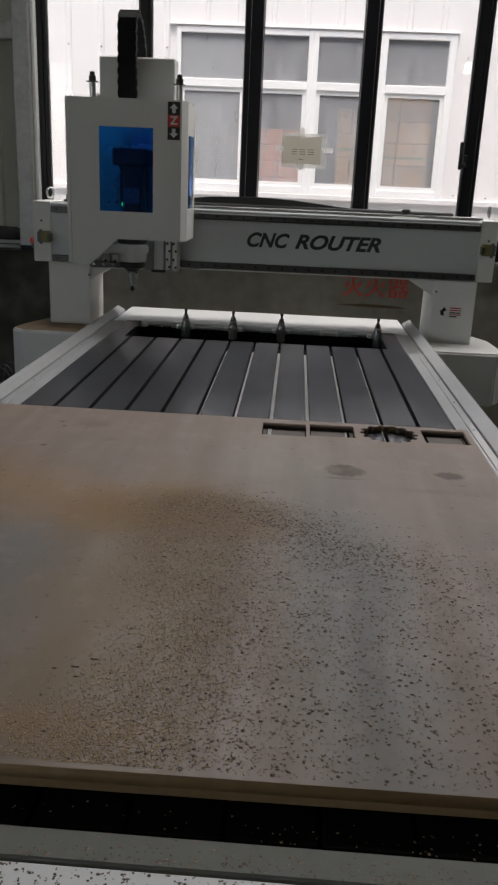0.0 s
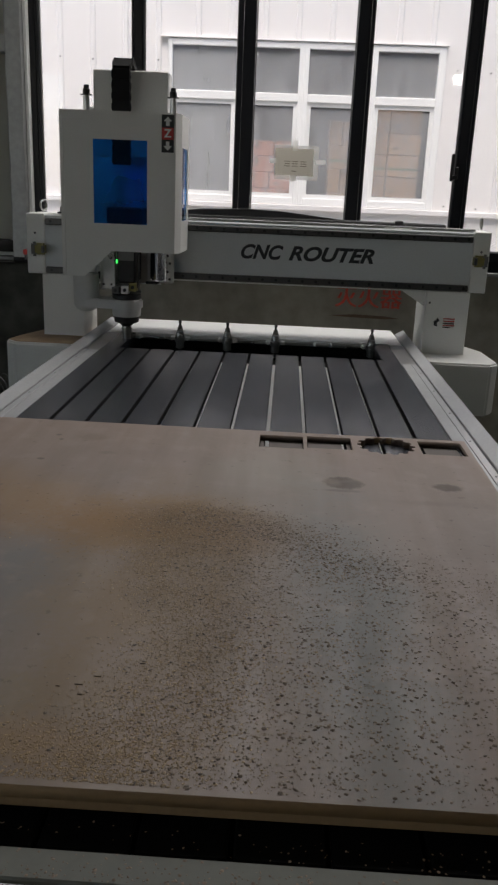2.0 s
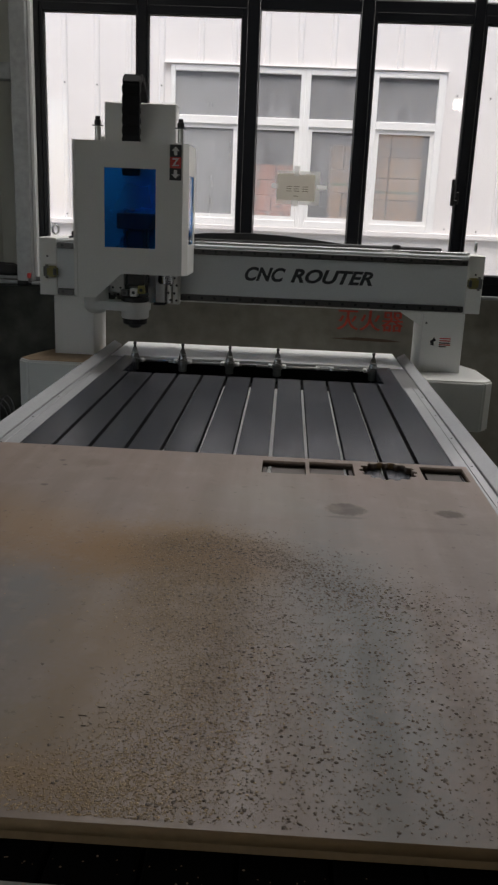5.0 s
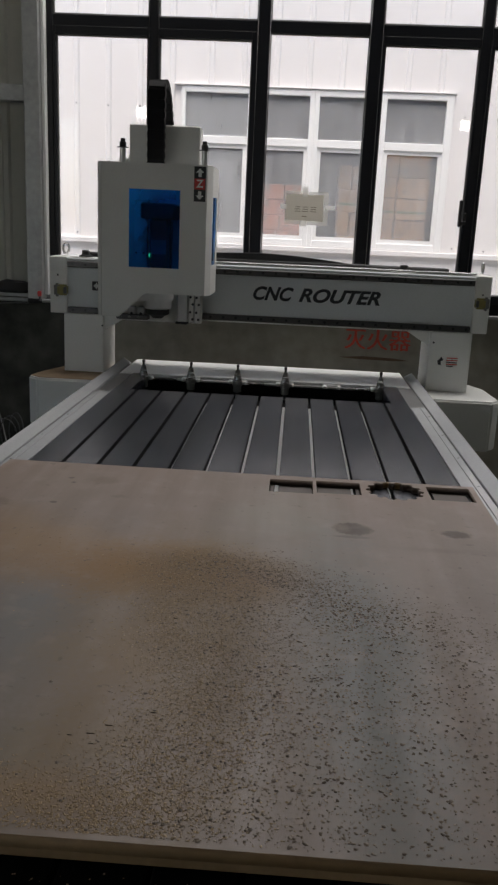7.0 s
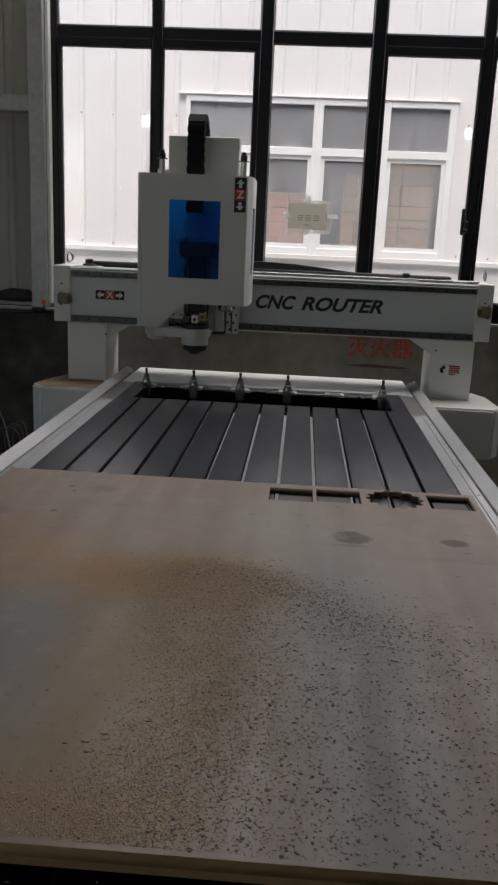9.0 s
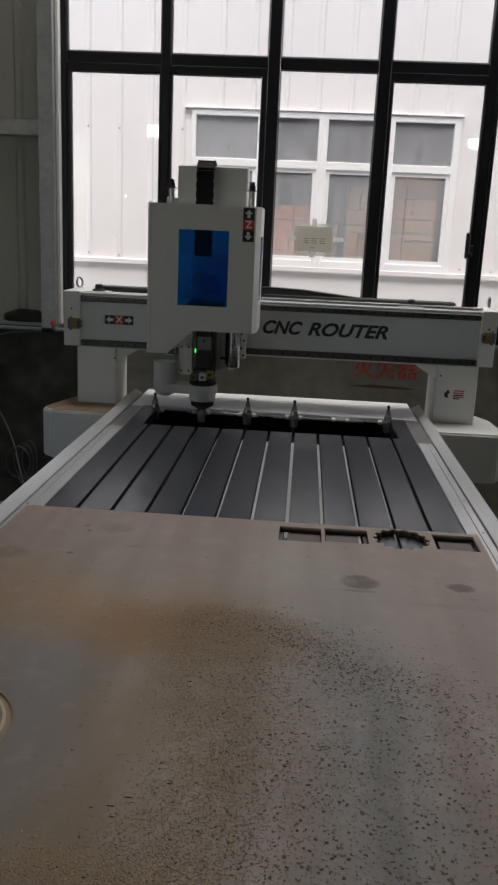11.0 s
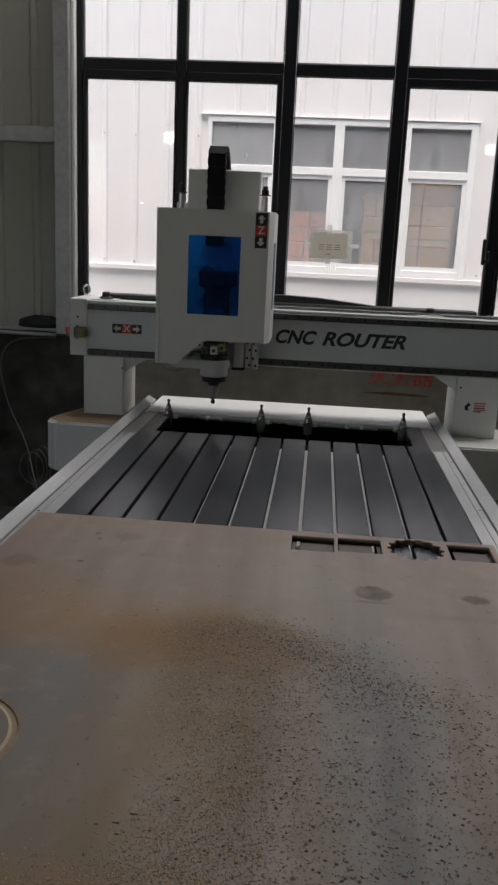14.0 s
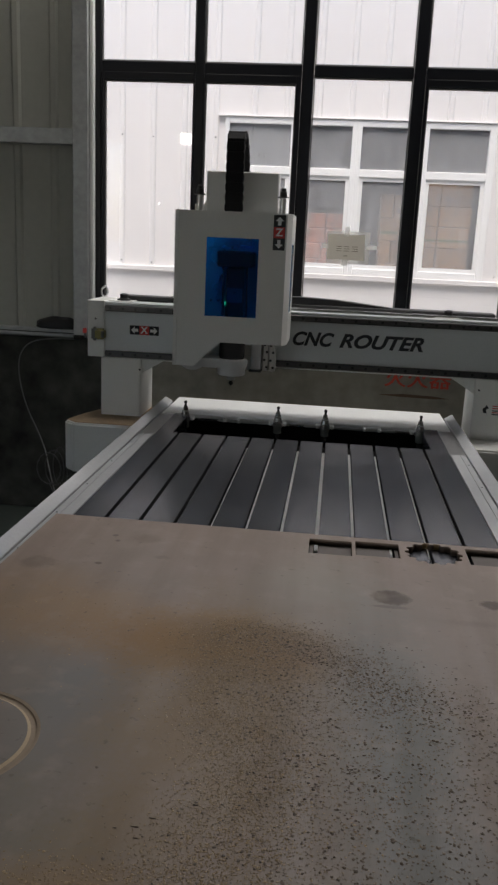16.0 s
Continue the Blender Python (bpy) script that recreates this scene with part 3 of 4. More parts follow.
    box("floor_slab", (-2.1, 2.6), (FY + 0.06, FY + 2.6), (0.9, 1.0), M_DARKROOM, st, 0)

    rnd = random.Random(4)

    def carton(x, z, w, h, mat, lab, strip=None):
        c = empty("cardboard_box")
        tagged(c, lab, "box", "stacked cartons in the store window")
        y = FY + 0.13 + rnd.uniform(-0.02, 0.03)
        box("carton", (x, x + w), (y, y + 0.38), (z, z + h), mat, c, 0.006)
        box("tape", (x + w * 0.47, x + w * 0.53), (y - 0.002, y - 0.0003), (z + h * 0.55, z + h - 0.005), M_DUST, c, 0)
        if strip:
            box("printed_stripe", (x + 0.01, x + w - 0.01), (y - 0.002, y - 0.0003), (z + h * 0.30, z + h * 0.42), strip, c, 0)
        else:
            box("printed_mark", (x + w * 0.15, x + w * (0.28 + 0.12 * rnd.random())), (y - 0.002, y - 0.0003), (z + h * 0.25, z + h * 0.38), M_INK, c, 0)

    def stack(x0, x1, top, h, mat, lab, green=-1):
        z, k = 1.0, 0
        while z + h * 0.8 < top:
            hh = h * rnd.uniform(0.88, 1.1)
            cut = x0 + (x1 - x0) * rnd.choice((0.38, 0.5, 0.62, 0.55))
            carton(x0 + rnd.uniform(0, 0.01), z, cut - x0 - 0.014, hh, mat, lab, M_GREENTAPE if k == green else None)
            carton(cut + 0.002, z, x1 - cut - rnd.uniform(0.004, 0.014), hh * rnd.uniform(0.97, 1.0), mat, lab, M_GREENTAPE if k == green else None)
            z, k = z + hh + 0.003, k + 1
    stack(-0.37, 0.16, 1.90, 0.15, M_CARDRED, "reddish cardboard carton stacked behind a window")
    stack(0.47, 0.80, 2.20, 0.20, M_CARD, "brown cardboard carton stacked behind a window", 3)
    stack(0.84, 1.33, 2.24, 0.20, M_CARD, "brown cardboard carton stacked behind a window", 3)
    # dim lumber leaning in the first bay
    for k in range(4):
        carton(-0.72 + 0.05 * k, 1.0 + 0.10 * k, 0.16, 0.10, M_GASKET, "dark carton stacked behind a window")


opposite()


# ---- the router's table ----
ZB = 0.80
P = 0.096
TOOLS_X = [-0.523, -0.317, -0.113, 0.093, 0.297, 0.501]
TY = 3.40


def router_table():
    r = empty("router_table")
    tagged(r, "white steel router table with dark slotted bed", "machine table")
    for s in (-1, 1):
        side = lambda a, b: (a, b) if s > 0 else (-b, -a)
        box("side_strip", side(0.577, 0.6125), (0.30, 2.99), (ZB - 0.03, ZB + 0.003), M_PAINT_BED, r, 0.001)
        box("side_ledge", side(0.6140, 0.6335), (0.30, 2.99), (ZB - 0.03, ZB + 0.003), M_PAINT_BED, r, 0.001)
        box("guide_slot", side(0.6345, 0.6395), (0.30, 2.92), (ZB - 0.03, ZB - 0.004), M_BLACK, r, 0)
        prism("side_beam", [(s * 0.640, ZB + 0.003), (s * 0.675, ZB + 0.022), (s * 0.675, 0.55), (s * 0.640, 0.55)], 0.30, 3.70, M_PAINT_BED, r, "Y", 0.0015)
        box("end_plate", side(0.577, 0.639), (2.992, 3.43), (ZB - 0.03, ZB - 0.004), M_ENDPLATE, r, 0.001)
        for y in (0.45, 3.5):
            box("leg", side(0.55, 0.65), (y - 0.05, y + 0.05), (0.0, 0.55), M_PAINT, r, 0.004)
        for k in range(9):
            lathe("ledge_bolt", [(0.003, 0), (0.003, 0.001)], M_LABEL, r, (s * 0.624, 0.6 + k * 0.28, ZB + 0.003), 8)
    # white stands in for the window's reflection in the slot bottoms
    box("under_plate", (-0.577, 0.577), (0.72, 2.95), (ZB - 0.06, ZB - 0.0155), M_WHITE, r, 0)
    for i in range(12):
        x = (i - 5.5) * P
        box("slat", (x - P / 2 + 0.0053, x + P / 2 - 0.0053), (0.70, 3.035), (ZB - 0.015, ZB + 0.006), M_SLAT, r, 0.001)
    # slat sides near black: the shade down the slots, put into their colour
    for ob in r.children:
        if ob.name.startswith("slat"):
            ob.data.materials.append(M_NEAR_BLACK)
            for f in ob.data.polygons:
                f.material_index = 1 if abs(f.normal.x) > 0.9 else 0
    # pit floor and walls in the same near black
    box("pit_floor", (-0.577, 0.577), (3.034, 3.44), (0.58, 0.60), M_NEAR_BLACK, r, 0)
    box("pit_front", (-0.577, 0.577), (2.955, 3.033), (0.60, ZB - 0.0155), M_NEAR_BLACK, r, 0)
    for s in (-1, 1):
        a, b = sorted((s * 0.512, s * 0.576))
        box("bed_end", (a, b), (3.037, 3.43), (0.60, ZB), M_SLAT, r, 0.001)
    box("back_plate", (-0.637, 0.637), (3.44, 3.84), (ZB - 0.024, ZB - 0.004), M_PLATE, r, 0.002)
    box("back_lip", (-0.62, 0.62), (3.428, 3.439), (ZB - 0.010, ZB + 0.002), M_PLATE, r, 0.003)
    box("back_bar", (-0.62, 0.62), (3.420, 3.4275), (ZB - 0.024, ZB - 0.013), M_ALU, r, 0.003)
    box("pit_back", (-0.572, 0.572), (3.431, 3.439), (0.60, ZB - 0.026), M_NEAR_BLACK, r, 0)
    # near end: black slotted apron, grey lip, white cross beam
    box("apron_base", (-0.6, 0.6), (0.5695, 0.70), (ZB - 0.065, ZB - 0.034), M_NEAR_BLACK, r, 0)
    for i in range(12):
        x = (i - 5.5) * P
        box("apron_slat", (x - P / 2 + 0.003, x + P / 2 - 0.003), (0.574, 0.66), (ZB - 0.03, ZB - 0.014), M_NEAR_BLACK, r, 0.002)
    box("front_lip", (-0.66, 0.66), (0.5305, 0.569), (ZB - 0.05, ZB - 0.009), M_LIP, r, 0.002)
    box("front_beam", (-0.66, 0.66), (0.32, 0.530), (0.55, ZB - 0.012), M_PLATE, r, 0.003)
    box("frame_rail", (-0.60, 0.60), (0.34, 0.44), (0.20, 0.28), M_PAINT, r, 0.003)
    return r


def fork(x):
    f = empty("tool_fork", pose(x, 3.425, ZB - 0.013))
    tagged(f, "pale grey plastic tool fork on the rack bar", "tool fork", "forks of the tool rack")
    for s in (-1, 1):
        prism("prong", [(s * 0.022, 0.0), (s * 0.040, 0.0), (s * 0.040, -0.026), (s * 0.034, -0.036), (s * 0.024, -0.030)], -0.007, 0.007, M_WHITE, f, "Z", 0.003)
    box("root", (-0.040, 0.040), (0.0, 0.012), (-0.006, 0.008), M_WHITE, f, 0.003)
    return f


def tool_holder(x):
    """A steep-taper tool holder: the origin lies at its flange."""
    h = empty("tool_holder", pose(x, TY, ZB - 0.013))
    tagged(h, "steel taper tool holder standing in the rack", "tool holder", "tool holders")
    lathe("taper", [(0.0195, 0.008), (0.0195, 0.010), (0.0085, 0.054), (0.0075, 0.056)], M_CONE, h)
    lathe("taper_band", [(0.0150, 0.0305), (0.0152, 0.031), (0.0141, 0.0365), (0.0135, 0.037)], M_TOOL, h)
    lathe("pull_stud", [(0.0075, 0.056), (0.0050, 0.058), (0.0050, 0.067), (0.0068, 0.069), (0.0068, 0.075), (0.004, 0.079)], M_BLACK, h, n=16)
    lathe("flange", [(0.0215, -0.012), (0.0225, -0.011), (0.0225, -0.004), (0.0190, -0.0035), (0.0190, 0.0015), (0.0225, 0.002), (0.0225, 0.0075), (0.0215, 0.008)], M_TOOL, h)
    lathe("collet_nut", [(0.010, -0.042), (0.0165, -0.040), (0.0180, -0.036), (0.0180, -0.030), (0.0160, -0.029), (0.0160, -0.026), (0.0180, -0.025), (0.0180, -0.017), (0.0165, -0.016), (0.0165, -0.012)], M_TOOL, h, n=18)
    lathe("cutter", [(0.001, -0.065), (0.008, -0.060), (0.010, -0.053), (0.006, -0.047), (0.006, -0.042)], M_BLACK, h, n=12)
    return h


router_table()
FORKS = [fork(x) for x in TOOLS_X]
TOOLS = [tool_holder(x) for i, x in enumerate(TOOLS_X) if i != 4]


# ---- the plywood board ----
RING_AT, RING_OUT, RING_IN = (-0.421, 0.935), 0.133, 0.114


def ring(q, n=96):
    return [(RING_AT[0] + q * math.cos(2 * math.pi * i / n), RING_AT[1] + q * math.sin(2 * math.pi * i / n)) for i in range(n)]


def board():
    def rect(x0, x1, y0, y1):
        return [(x0, y0), (x1, y0), (x1, y1), (x0, y1)]
    gear = []
    for i in range(168):
        a = 2 * math.pi * i / 168
        r = 0.0665 + 0.0045 * max(-1, min(1, 2.4 * math.cos(14 * a) + 0.5))
        gear.append((0.388 + r * math.cos(a), 1.858 + r * math.sin(a)))
    loops = [[(-0.602, 1.936), (0.592, 1.930), (0.578, 0.620), (-0.622, 0.612)],
             rect(0.079, 0.186, 1.797, 1.897), rect(0.195, 0.304, 1.808, 1.904), rect(0.470, 0.577, 1.804, 1.909), gear, ring(RING_OUT), ring(RING_IN)]
    b = empty("plywood_board")
    tagged(b, "brown plywood board, dusty, with machined cut-outs along its far edge", "board")
    sheet = outline("sheet", loops, 0.0078, M_BOARD, b, m=pose(0, 0, ZB + 0.0142))
    sheet.data.materials.append(M_EDGE)
    sheet.data.materials.append(M_CUT_EDGE)
    # cut-out walls take a darker brown than the outer edges
    for f in sheet.data.polygons:
        cut = 1.75 < f.center.y < 1.925
        f.material_index = 0 if abs(f.normal.z) > 0.5 else 2 if cut else 1
    # dust lying on the slats inside the cut-outs
    for x0, x1, y0, y1 in ((0.080, 0.185, 1.799, 1.895), (0.196, 0.303, 1.810, 1.902), (0.471, 0.576, 1.806, 1.907)):
        bm = bmesh.new()
        for i in range(12):
            a, c = (i - 6) * P + 0.0060, (i - 5) * P - 0.0060
            if min(c, x1) - max(a, x0) > 0.004:
                add_box(bm, (max(a, x0), min(c, x1)), (y0, y1), (ZB + 0.0062, ZB + 0.0072), 0.0003)
        tagged(part("dust_bed", bm, M_BED_DUST), "grey-brown dust lying in a rectangular cut-out", "dust", kind="stuff")
    prism("batten", [(-0.620, 0.6125), (0.576, 0.6205), (0.576, 0.66), (-0.620, 0.66)], ZB - 0.004, ZB + 0.0062, M_EDGE, b, "Z", 0, "plain wooden batten under the overhanging edge")
    return b


board()


# ---- gantry ----
def arrow(cx, cz, d, sx, sz):
    """A block arrow; d is its pointing direction."""
    pts = [(0.5, 0), (0, 0.5), (0, 0.2), (-0.5, 0.2), (-0.5, -0.2), (0, -0.2), (0, -0.5)]
    return [(cx + (a * d[0] - b * d[1]) * sx, cz + (a * d[1] + b * d[0]) * sz) for a, b in pts]


def axis_label(parent, x, y, z, upright):
    """Black sign with a red square, a letter and two white arrows."""
    lb = box("axis_label", (x - 0.023, x + 0.023) if upright else (x - 0.065, x + 0.065), (y - 0.001, y), (z - 0.066, z + 0.066) if upright else (z - 0.02, z + 0.02), M_LABEL, parent, 0)
    box("square", (x - 0.0215, x + 0.0215), (y - 0.002, y - 0.001), (z - 0.0205, z + 0.0205) if upright else (z - 0.0195, z + 0.0195), M_RED, lb, 0)
    lettering("letter", "Z" if upright else "X", 0.040, M_WHITE, lb, pose(x, y - 0.0025, z) @ FRONT, bold=0.001)
    for k in (-1, 1):
        c = (x, z + k * 0.043) if upright else (x + k * 0.043, z)
        prism("arrow", arrow(*c, (0, k) if upright else (k, 0), 0.032, 0.032), y - 0.0022, y - 0.0012, M_WHITE, lb)


def gantry():
    g = empty("router_gantry")
    tagged(g, "white router gantry bridging the table, lettered beam", "gantry")
    box("beam", (-0.965, 0.948), (0.004, 0.20), (1.040, 1.276), M_BEAM, g, 0.004)
    box("end_plate", (-0.977, -0.90), (-0.004, 0.22), (1.032, 1.280), M_GANTRY, g, 0.003)
    box("end_plate", (0.890, 0.960), (-0.004, 0.22), (1.032, 1.280), M_GANTRY, g, 0.003)
    for z in (1.249, 1.050):
        box("rail", (-0.895, 0.885), (-0.018, 0.004), (z - 0.013, z + 0.013), M_STEEL, g, 0.003)
    box("lower_flange", (-0.90, 0.89), (-0.010, 0.0), (1.029, 1.034), M_GANTRY, g, 0.001)
    box("rack_bar", (-0.60, 0.90), (0.03, 0.06), (1.276, 1.290), M_CHROME, g, 0.004)
    box("cable_tray", (-0.86, 0.79), (0.10, 0.19), (1.277, 1.300), M_BLACK, g, 0.004)
    prism("cable_hump", [(-0.45, 1.30), (-0.25, 1.324), (-0.05, 1.330), (0.1, 1.325), (0.22, 1.314), (0.36, 1.30)], 0.11, 0.18, M_BLACK, g)
    for x in (-0.83, 0.585):
        lathe("cap", [(0.03, 0), (0.03, 0.006), (0.018, 0.010), (0.018, 0.026), (0.012, 0.03)], M_BLACK, g, (x, 0.06, 1.2806), 16)
    for word, x0, x1 in (("CNC", -0.070, 0.108), ("ROUTER", 0.131, 0.488)):
        ob = lettering("lettering", word, 0.075, M_TEXT, g, Matrix.Identity(4), shear=0.32, bold=0.0026)
        xs, ys = [v.co.x for v in ob.data.vertices], [v.co.y for v in ob.data.vertices]
        kx, ky = (x1 - x0) / (max(xs) - min(xs)), 0.061 / (max(ys) - min(ys))
        ob.data.transform(pose(x0 - min(xs) * kx, 0.0028, 1.1315 - min(ys) * ky) @ FRONT @ Matrix.Diagonal((kx, ky, 1, 1)))
    axis_label(g, -0.723, 0.0025, 1.158, False)
    w = 0.905
    for k, (dz, l) in enumerate(((0.014, 0.048), (0.004, 0.048), (-0.006, 0.046), (-0.014, 0.048), (-0.022, 0.03))):
        box("warning_bar", (0.800, 0.800 + l), (-0.0012, -0.0002), (w + dz - 0.0022, w + dz + 0.0022), M_RED if k in (0, 1, 3) else M_LABEL, g, 0)
    prism("warning_figure", [(0.763, w - 0.016), (0.778, w - 0.020), (0.775, w - 0.002), (0.786, w + 0.004), (0.776, w + 0.018), (0.768, w + 0.006), (0.760, w + 0.002)], -0.0012, -0.0002, M_LABEL, g)
    for x, z in ((-0.74, 0.985), (0.735, 0.985), (-0.94, 1.20), (0.925, 1.20)):
        lathe("bolt", [(0.0042, 0), (0.0042, 0.003), (0.002, 0.004)], M_LABEL, g, (x, -0.008, z), 10, "Y")
    tube("lifting_eye", [(-0.93 + 0.014 * math.cos(a), 0.10, 1.312 + 0.022 * math.sin(a)) for a in [k * math.pi / 6 for k in range(13)]], 0.005, M_CHROME, g)
    tube("lifting_eye", [(0.935 + 0.003 * math.cos(a), 0.10, 1.310 + 0.022 * math.sin(a)) for a in [k * math.pi / 6 for k in range(13)]], 0.005, M_CHROME, g)
    for z in (1.249, 1.050):
        for k in range(32):
            lathe("rail_bolt", [(0.0062, 0), (0.0062, 0.0012)], M_LABEL, g, (-0.87 + k * 0.056, -0.0195, z), 8, "Y")
    for s, x0, x1 in ((-1, -0.917, -0.737), (1, 0.718, 0.902)):
        box("column", (x0, x1), (0.0, 0.24), (0.765, 1.032), M_GANTRY, g, 0.004)
        e = x1 if s < 0 else x0
        prism("gusset", [(e, 0.965), (e, 1.032), (e - s * 0.11, 1.032)], 0.02, 0.22, M_GANTRY, g)
        xs = sorted((s * 0.70, s * 1.035))
        pod = [(-0.17, 0.770), (0.20, 0.770), (0.20, 0.56), (-0.12, 0.53), (-0.17, 0.575)]
        o, i = s * 1.035, s * 0.70
        if s < 0:
            poly = [(i, -0.20), (o - s * 0.05, -0.20), (o, -0.155), (o - s * 0.02, -0.05), (o - s * 0.10, 0.20), (i, 0.24)]
        else:
            poly = [(i, -0.20), (0.975, -0.20), (1.016, -0.15), (1.004, 0.10), (0.958, 0.21), (i, 0.24)]
        bm = add_prism(bmesh.new(), poly, 0.55, 0.768, "Z")
        bmesh.ops.bevel(bm, geom=bm.edges[:], offset=0.008, segments=2, affect="EDGES")
        part("foot_cover", bm, M_GANTRY, g)
        if s < 0:
            bm = add_prism(bmesh.new(), [(x * 0.985 - 0.004, y * 0.94) for x, y in poly], 0.769, 0.7715, "Z")
            tagged(part("sawdust_layer", bm, M_DUST, g, "thin layer of tan sawdust"), kind="stuff")
        c, sz = s * 0.918, (1.150 + s * 0.014)
        sw = box("limit_switch", (c - 0.026, c + 0.026), (-0.040, -0.004), (sz - 0.023, sz + 0.023), M_YELLOW, g, 0.007, seg=2)
        box("switch_cap", (c + s * 0.020 - 0.012, c + s * 0.020 + 0.012), (-0.044, -0.010), (sz - 0.029, sz + 0.029), M_GASKET, sw, 0.008, seg=2)
        box("roller", (c - s * 0.020 - 0.006, c - s * 0.020 + 0.006), (-0.052, -0.038), (sz - 0.015, sz + 0.015), M_STEEL, sw, 0.003)
    for x in (-0.83, 0.585):
        box("cap_plate", (x - 0.06, x + 0.05), (0.02, 0.10), (1.2765, 1.2805), M_GANTRY, g, 0.001)
    return g


# ---- carriage with its cover, spindle, cable chain ----
def head():
    h = empty("tool_carriage")
    tagged(h, "white sheet-metal tool carriage cover with a blue window", "carriage")
    F = -0.29
    poly = [(-0.233, 1.666), (0.203, 1.666), (0.203, 1.160), (-0.040, 1.160), (-0.147, 1.060), (-0.233, 1.060)]
    win = [(-0.108, 1.263), (0.097, 1.263), (0.097, 1.567), (-0.108, 1.567)]
    outline("front_plate", [poly, win], 0.002, M_PAINT, h, m=pose(0, F, 0) @ FRONT)
    outline("blue_window", [[(a * 1.02, z + (0.004 if z > 1.4 else -0.004)) for a, z in win]], 0.001, M_BLUE, h, m=pose(0, F + 0.004, 0) @ FRONT).visible_shadow = False
    box("side_plate", (-0.233, -0.229), (F + 0.003, -0.02), (1.06, 1.666), M_PAINT, h, 0.001)
    prism("corner_fold", [(0.2035, F - 0.002), (0.2215, F + 0.040), (0.2175, F + 0.040), (0.2005, F + 0.003)], 1.160, 1.666, M_PAINT, h, "Z")
    outline("side_plate", [[(0.041 + F, 1.16), (-0.02, 1.16), (-0.02, 1.666), (0.041 + F, 1.666)], [(-0.225, 1.28), (-0.06, 1.28), (-0.06, 1.55), (-0.225, 1.55)]], 0.002, M_PAINT, h, m=Matrix.Translation((0.2195, 0, 0)) @ Matrix(((0, 0, 1, 0), (1, 0, 0, 0), (0, 1, 0, 0), (0, 0, 0, 1))))
    box("side_window", (0.2135, 0.2165), (-0.230, -0.055), (1.275, 1.555), M_BLUE, h, 0).visible_shadow = False
    box("carriage_plate", (-0.20, 0.168), (-0.05, -0.025), (1.02, 1.70), M_PAINT, h, 0.003)
    box("motor_cover", (-0.142, 0.150), (-0.12, -0.03), (1.60, 1.827), M_PAINT, h, 0.004)
    for x in (-0.165, 0.172):
        rod = lathe("rod", [(0.012, 0), (0.012, 0.066), (0.009, 0.068), (0.009, 0.076)], M_ALU, h, (x, -0.14, 1.661), 14)
        lathe("rod_cap", [(0.014, 0.074), (0.014, 0.092), (0.010, 0.094), (0.010, 0.106), (0.006, 0.108)], M_BLACK, rod, (x, -0.14, 1.661), 14)
        box("rod_clip", (x - 0.022, x + 0.022), (-0.152, -0.128), (1.731, 1.735), M_STEEL, rod, 0.001)
    prism("edge_fold", [(-0.234, F + 0.008), (-0.2335, F - 0.001), (-0.219, F - 0.005), (-0.2175, F - 0.0025)], 1.062, 1.664, M_PAINT, h, "Z")
    box("lower_bracket", (-0.20, -0.06), (-0.10, -0.052), (1.030, 1.052), M_STEEL, h, 0.003)
    for x in (-0.18, -0.14, -0.10):
        lathe("bracket_screw", [(0.006, 0), (0.006, 0.004)], M_CHROME, h, (x, -0.105, 1.041), 10, "Y")
    axis_label(h, 0.174, F - 0.0025, 1.594, True)
    for x0, x1, y0 in ((0.114, 0.139, -0.085), (0.142, 0.166, -0.098)):
        bl = box("slide_block", (x0, x1), (y0, -0.051), (1.026, 1.20), M_ALU, h, 0.004)
        for z in (1.042, 1.072, 1.106, 1.136):
            lathe("block_bolt", [(0.0055, 0), (0.0055, 0.003)], M_LABEL, bl, ((x0 + x1) / 2 + (0.006 if z in (1.042, 1.106) else -0.004), y0 - 0.0035, z), 10, "Y")
    box("guide_block", (0.064, 0.110), (-0.090, -0.051), (1.028, 1.150), M_SATIN, h, 0.004)
    box("guide_foot", (0.058, 0.112), (-0.096, -0.051), (1.018, 1.0275), M_BLACK, h, 0.003)
    for x in (-0.135, -0.095):
        bk = box("stop_block", (x - 0.016, x + 0.016), (-0.085, -0.051), (1.030, 1.085), M_SATIN, h, 0.004)
        lathe("stop_bolt", [(0.006, 0), (0.006, 0.003)], M_LABEL, bk, (x, -0.0885, 1.055), 10, "Y")
    return h


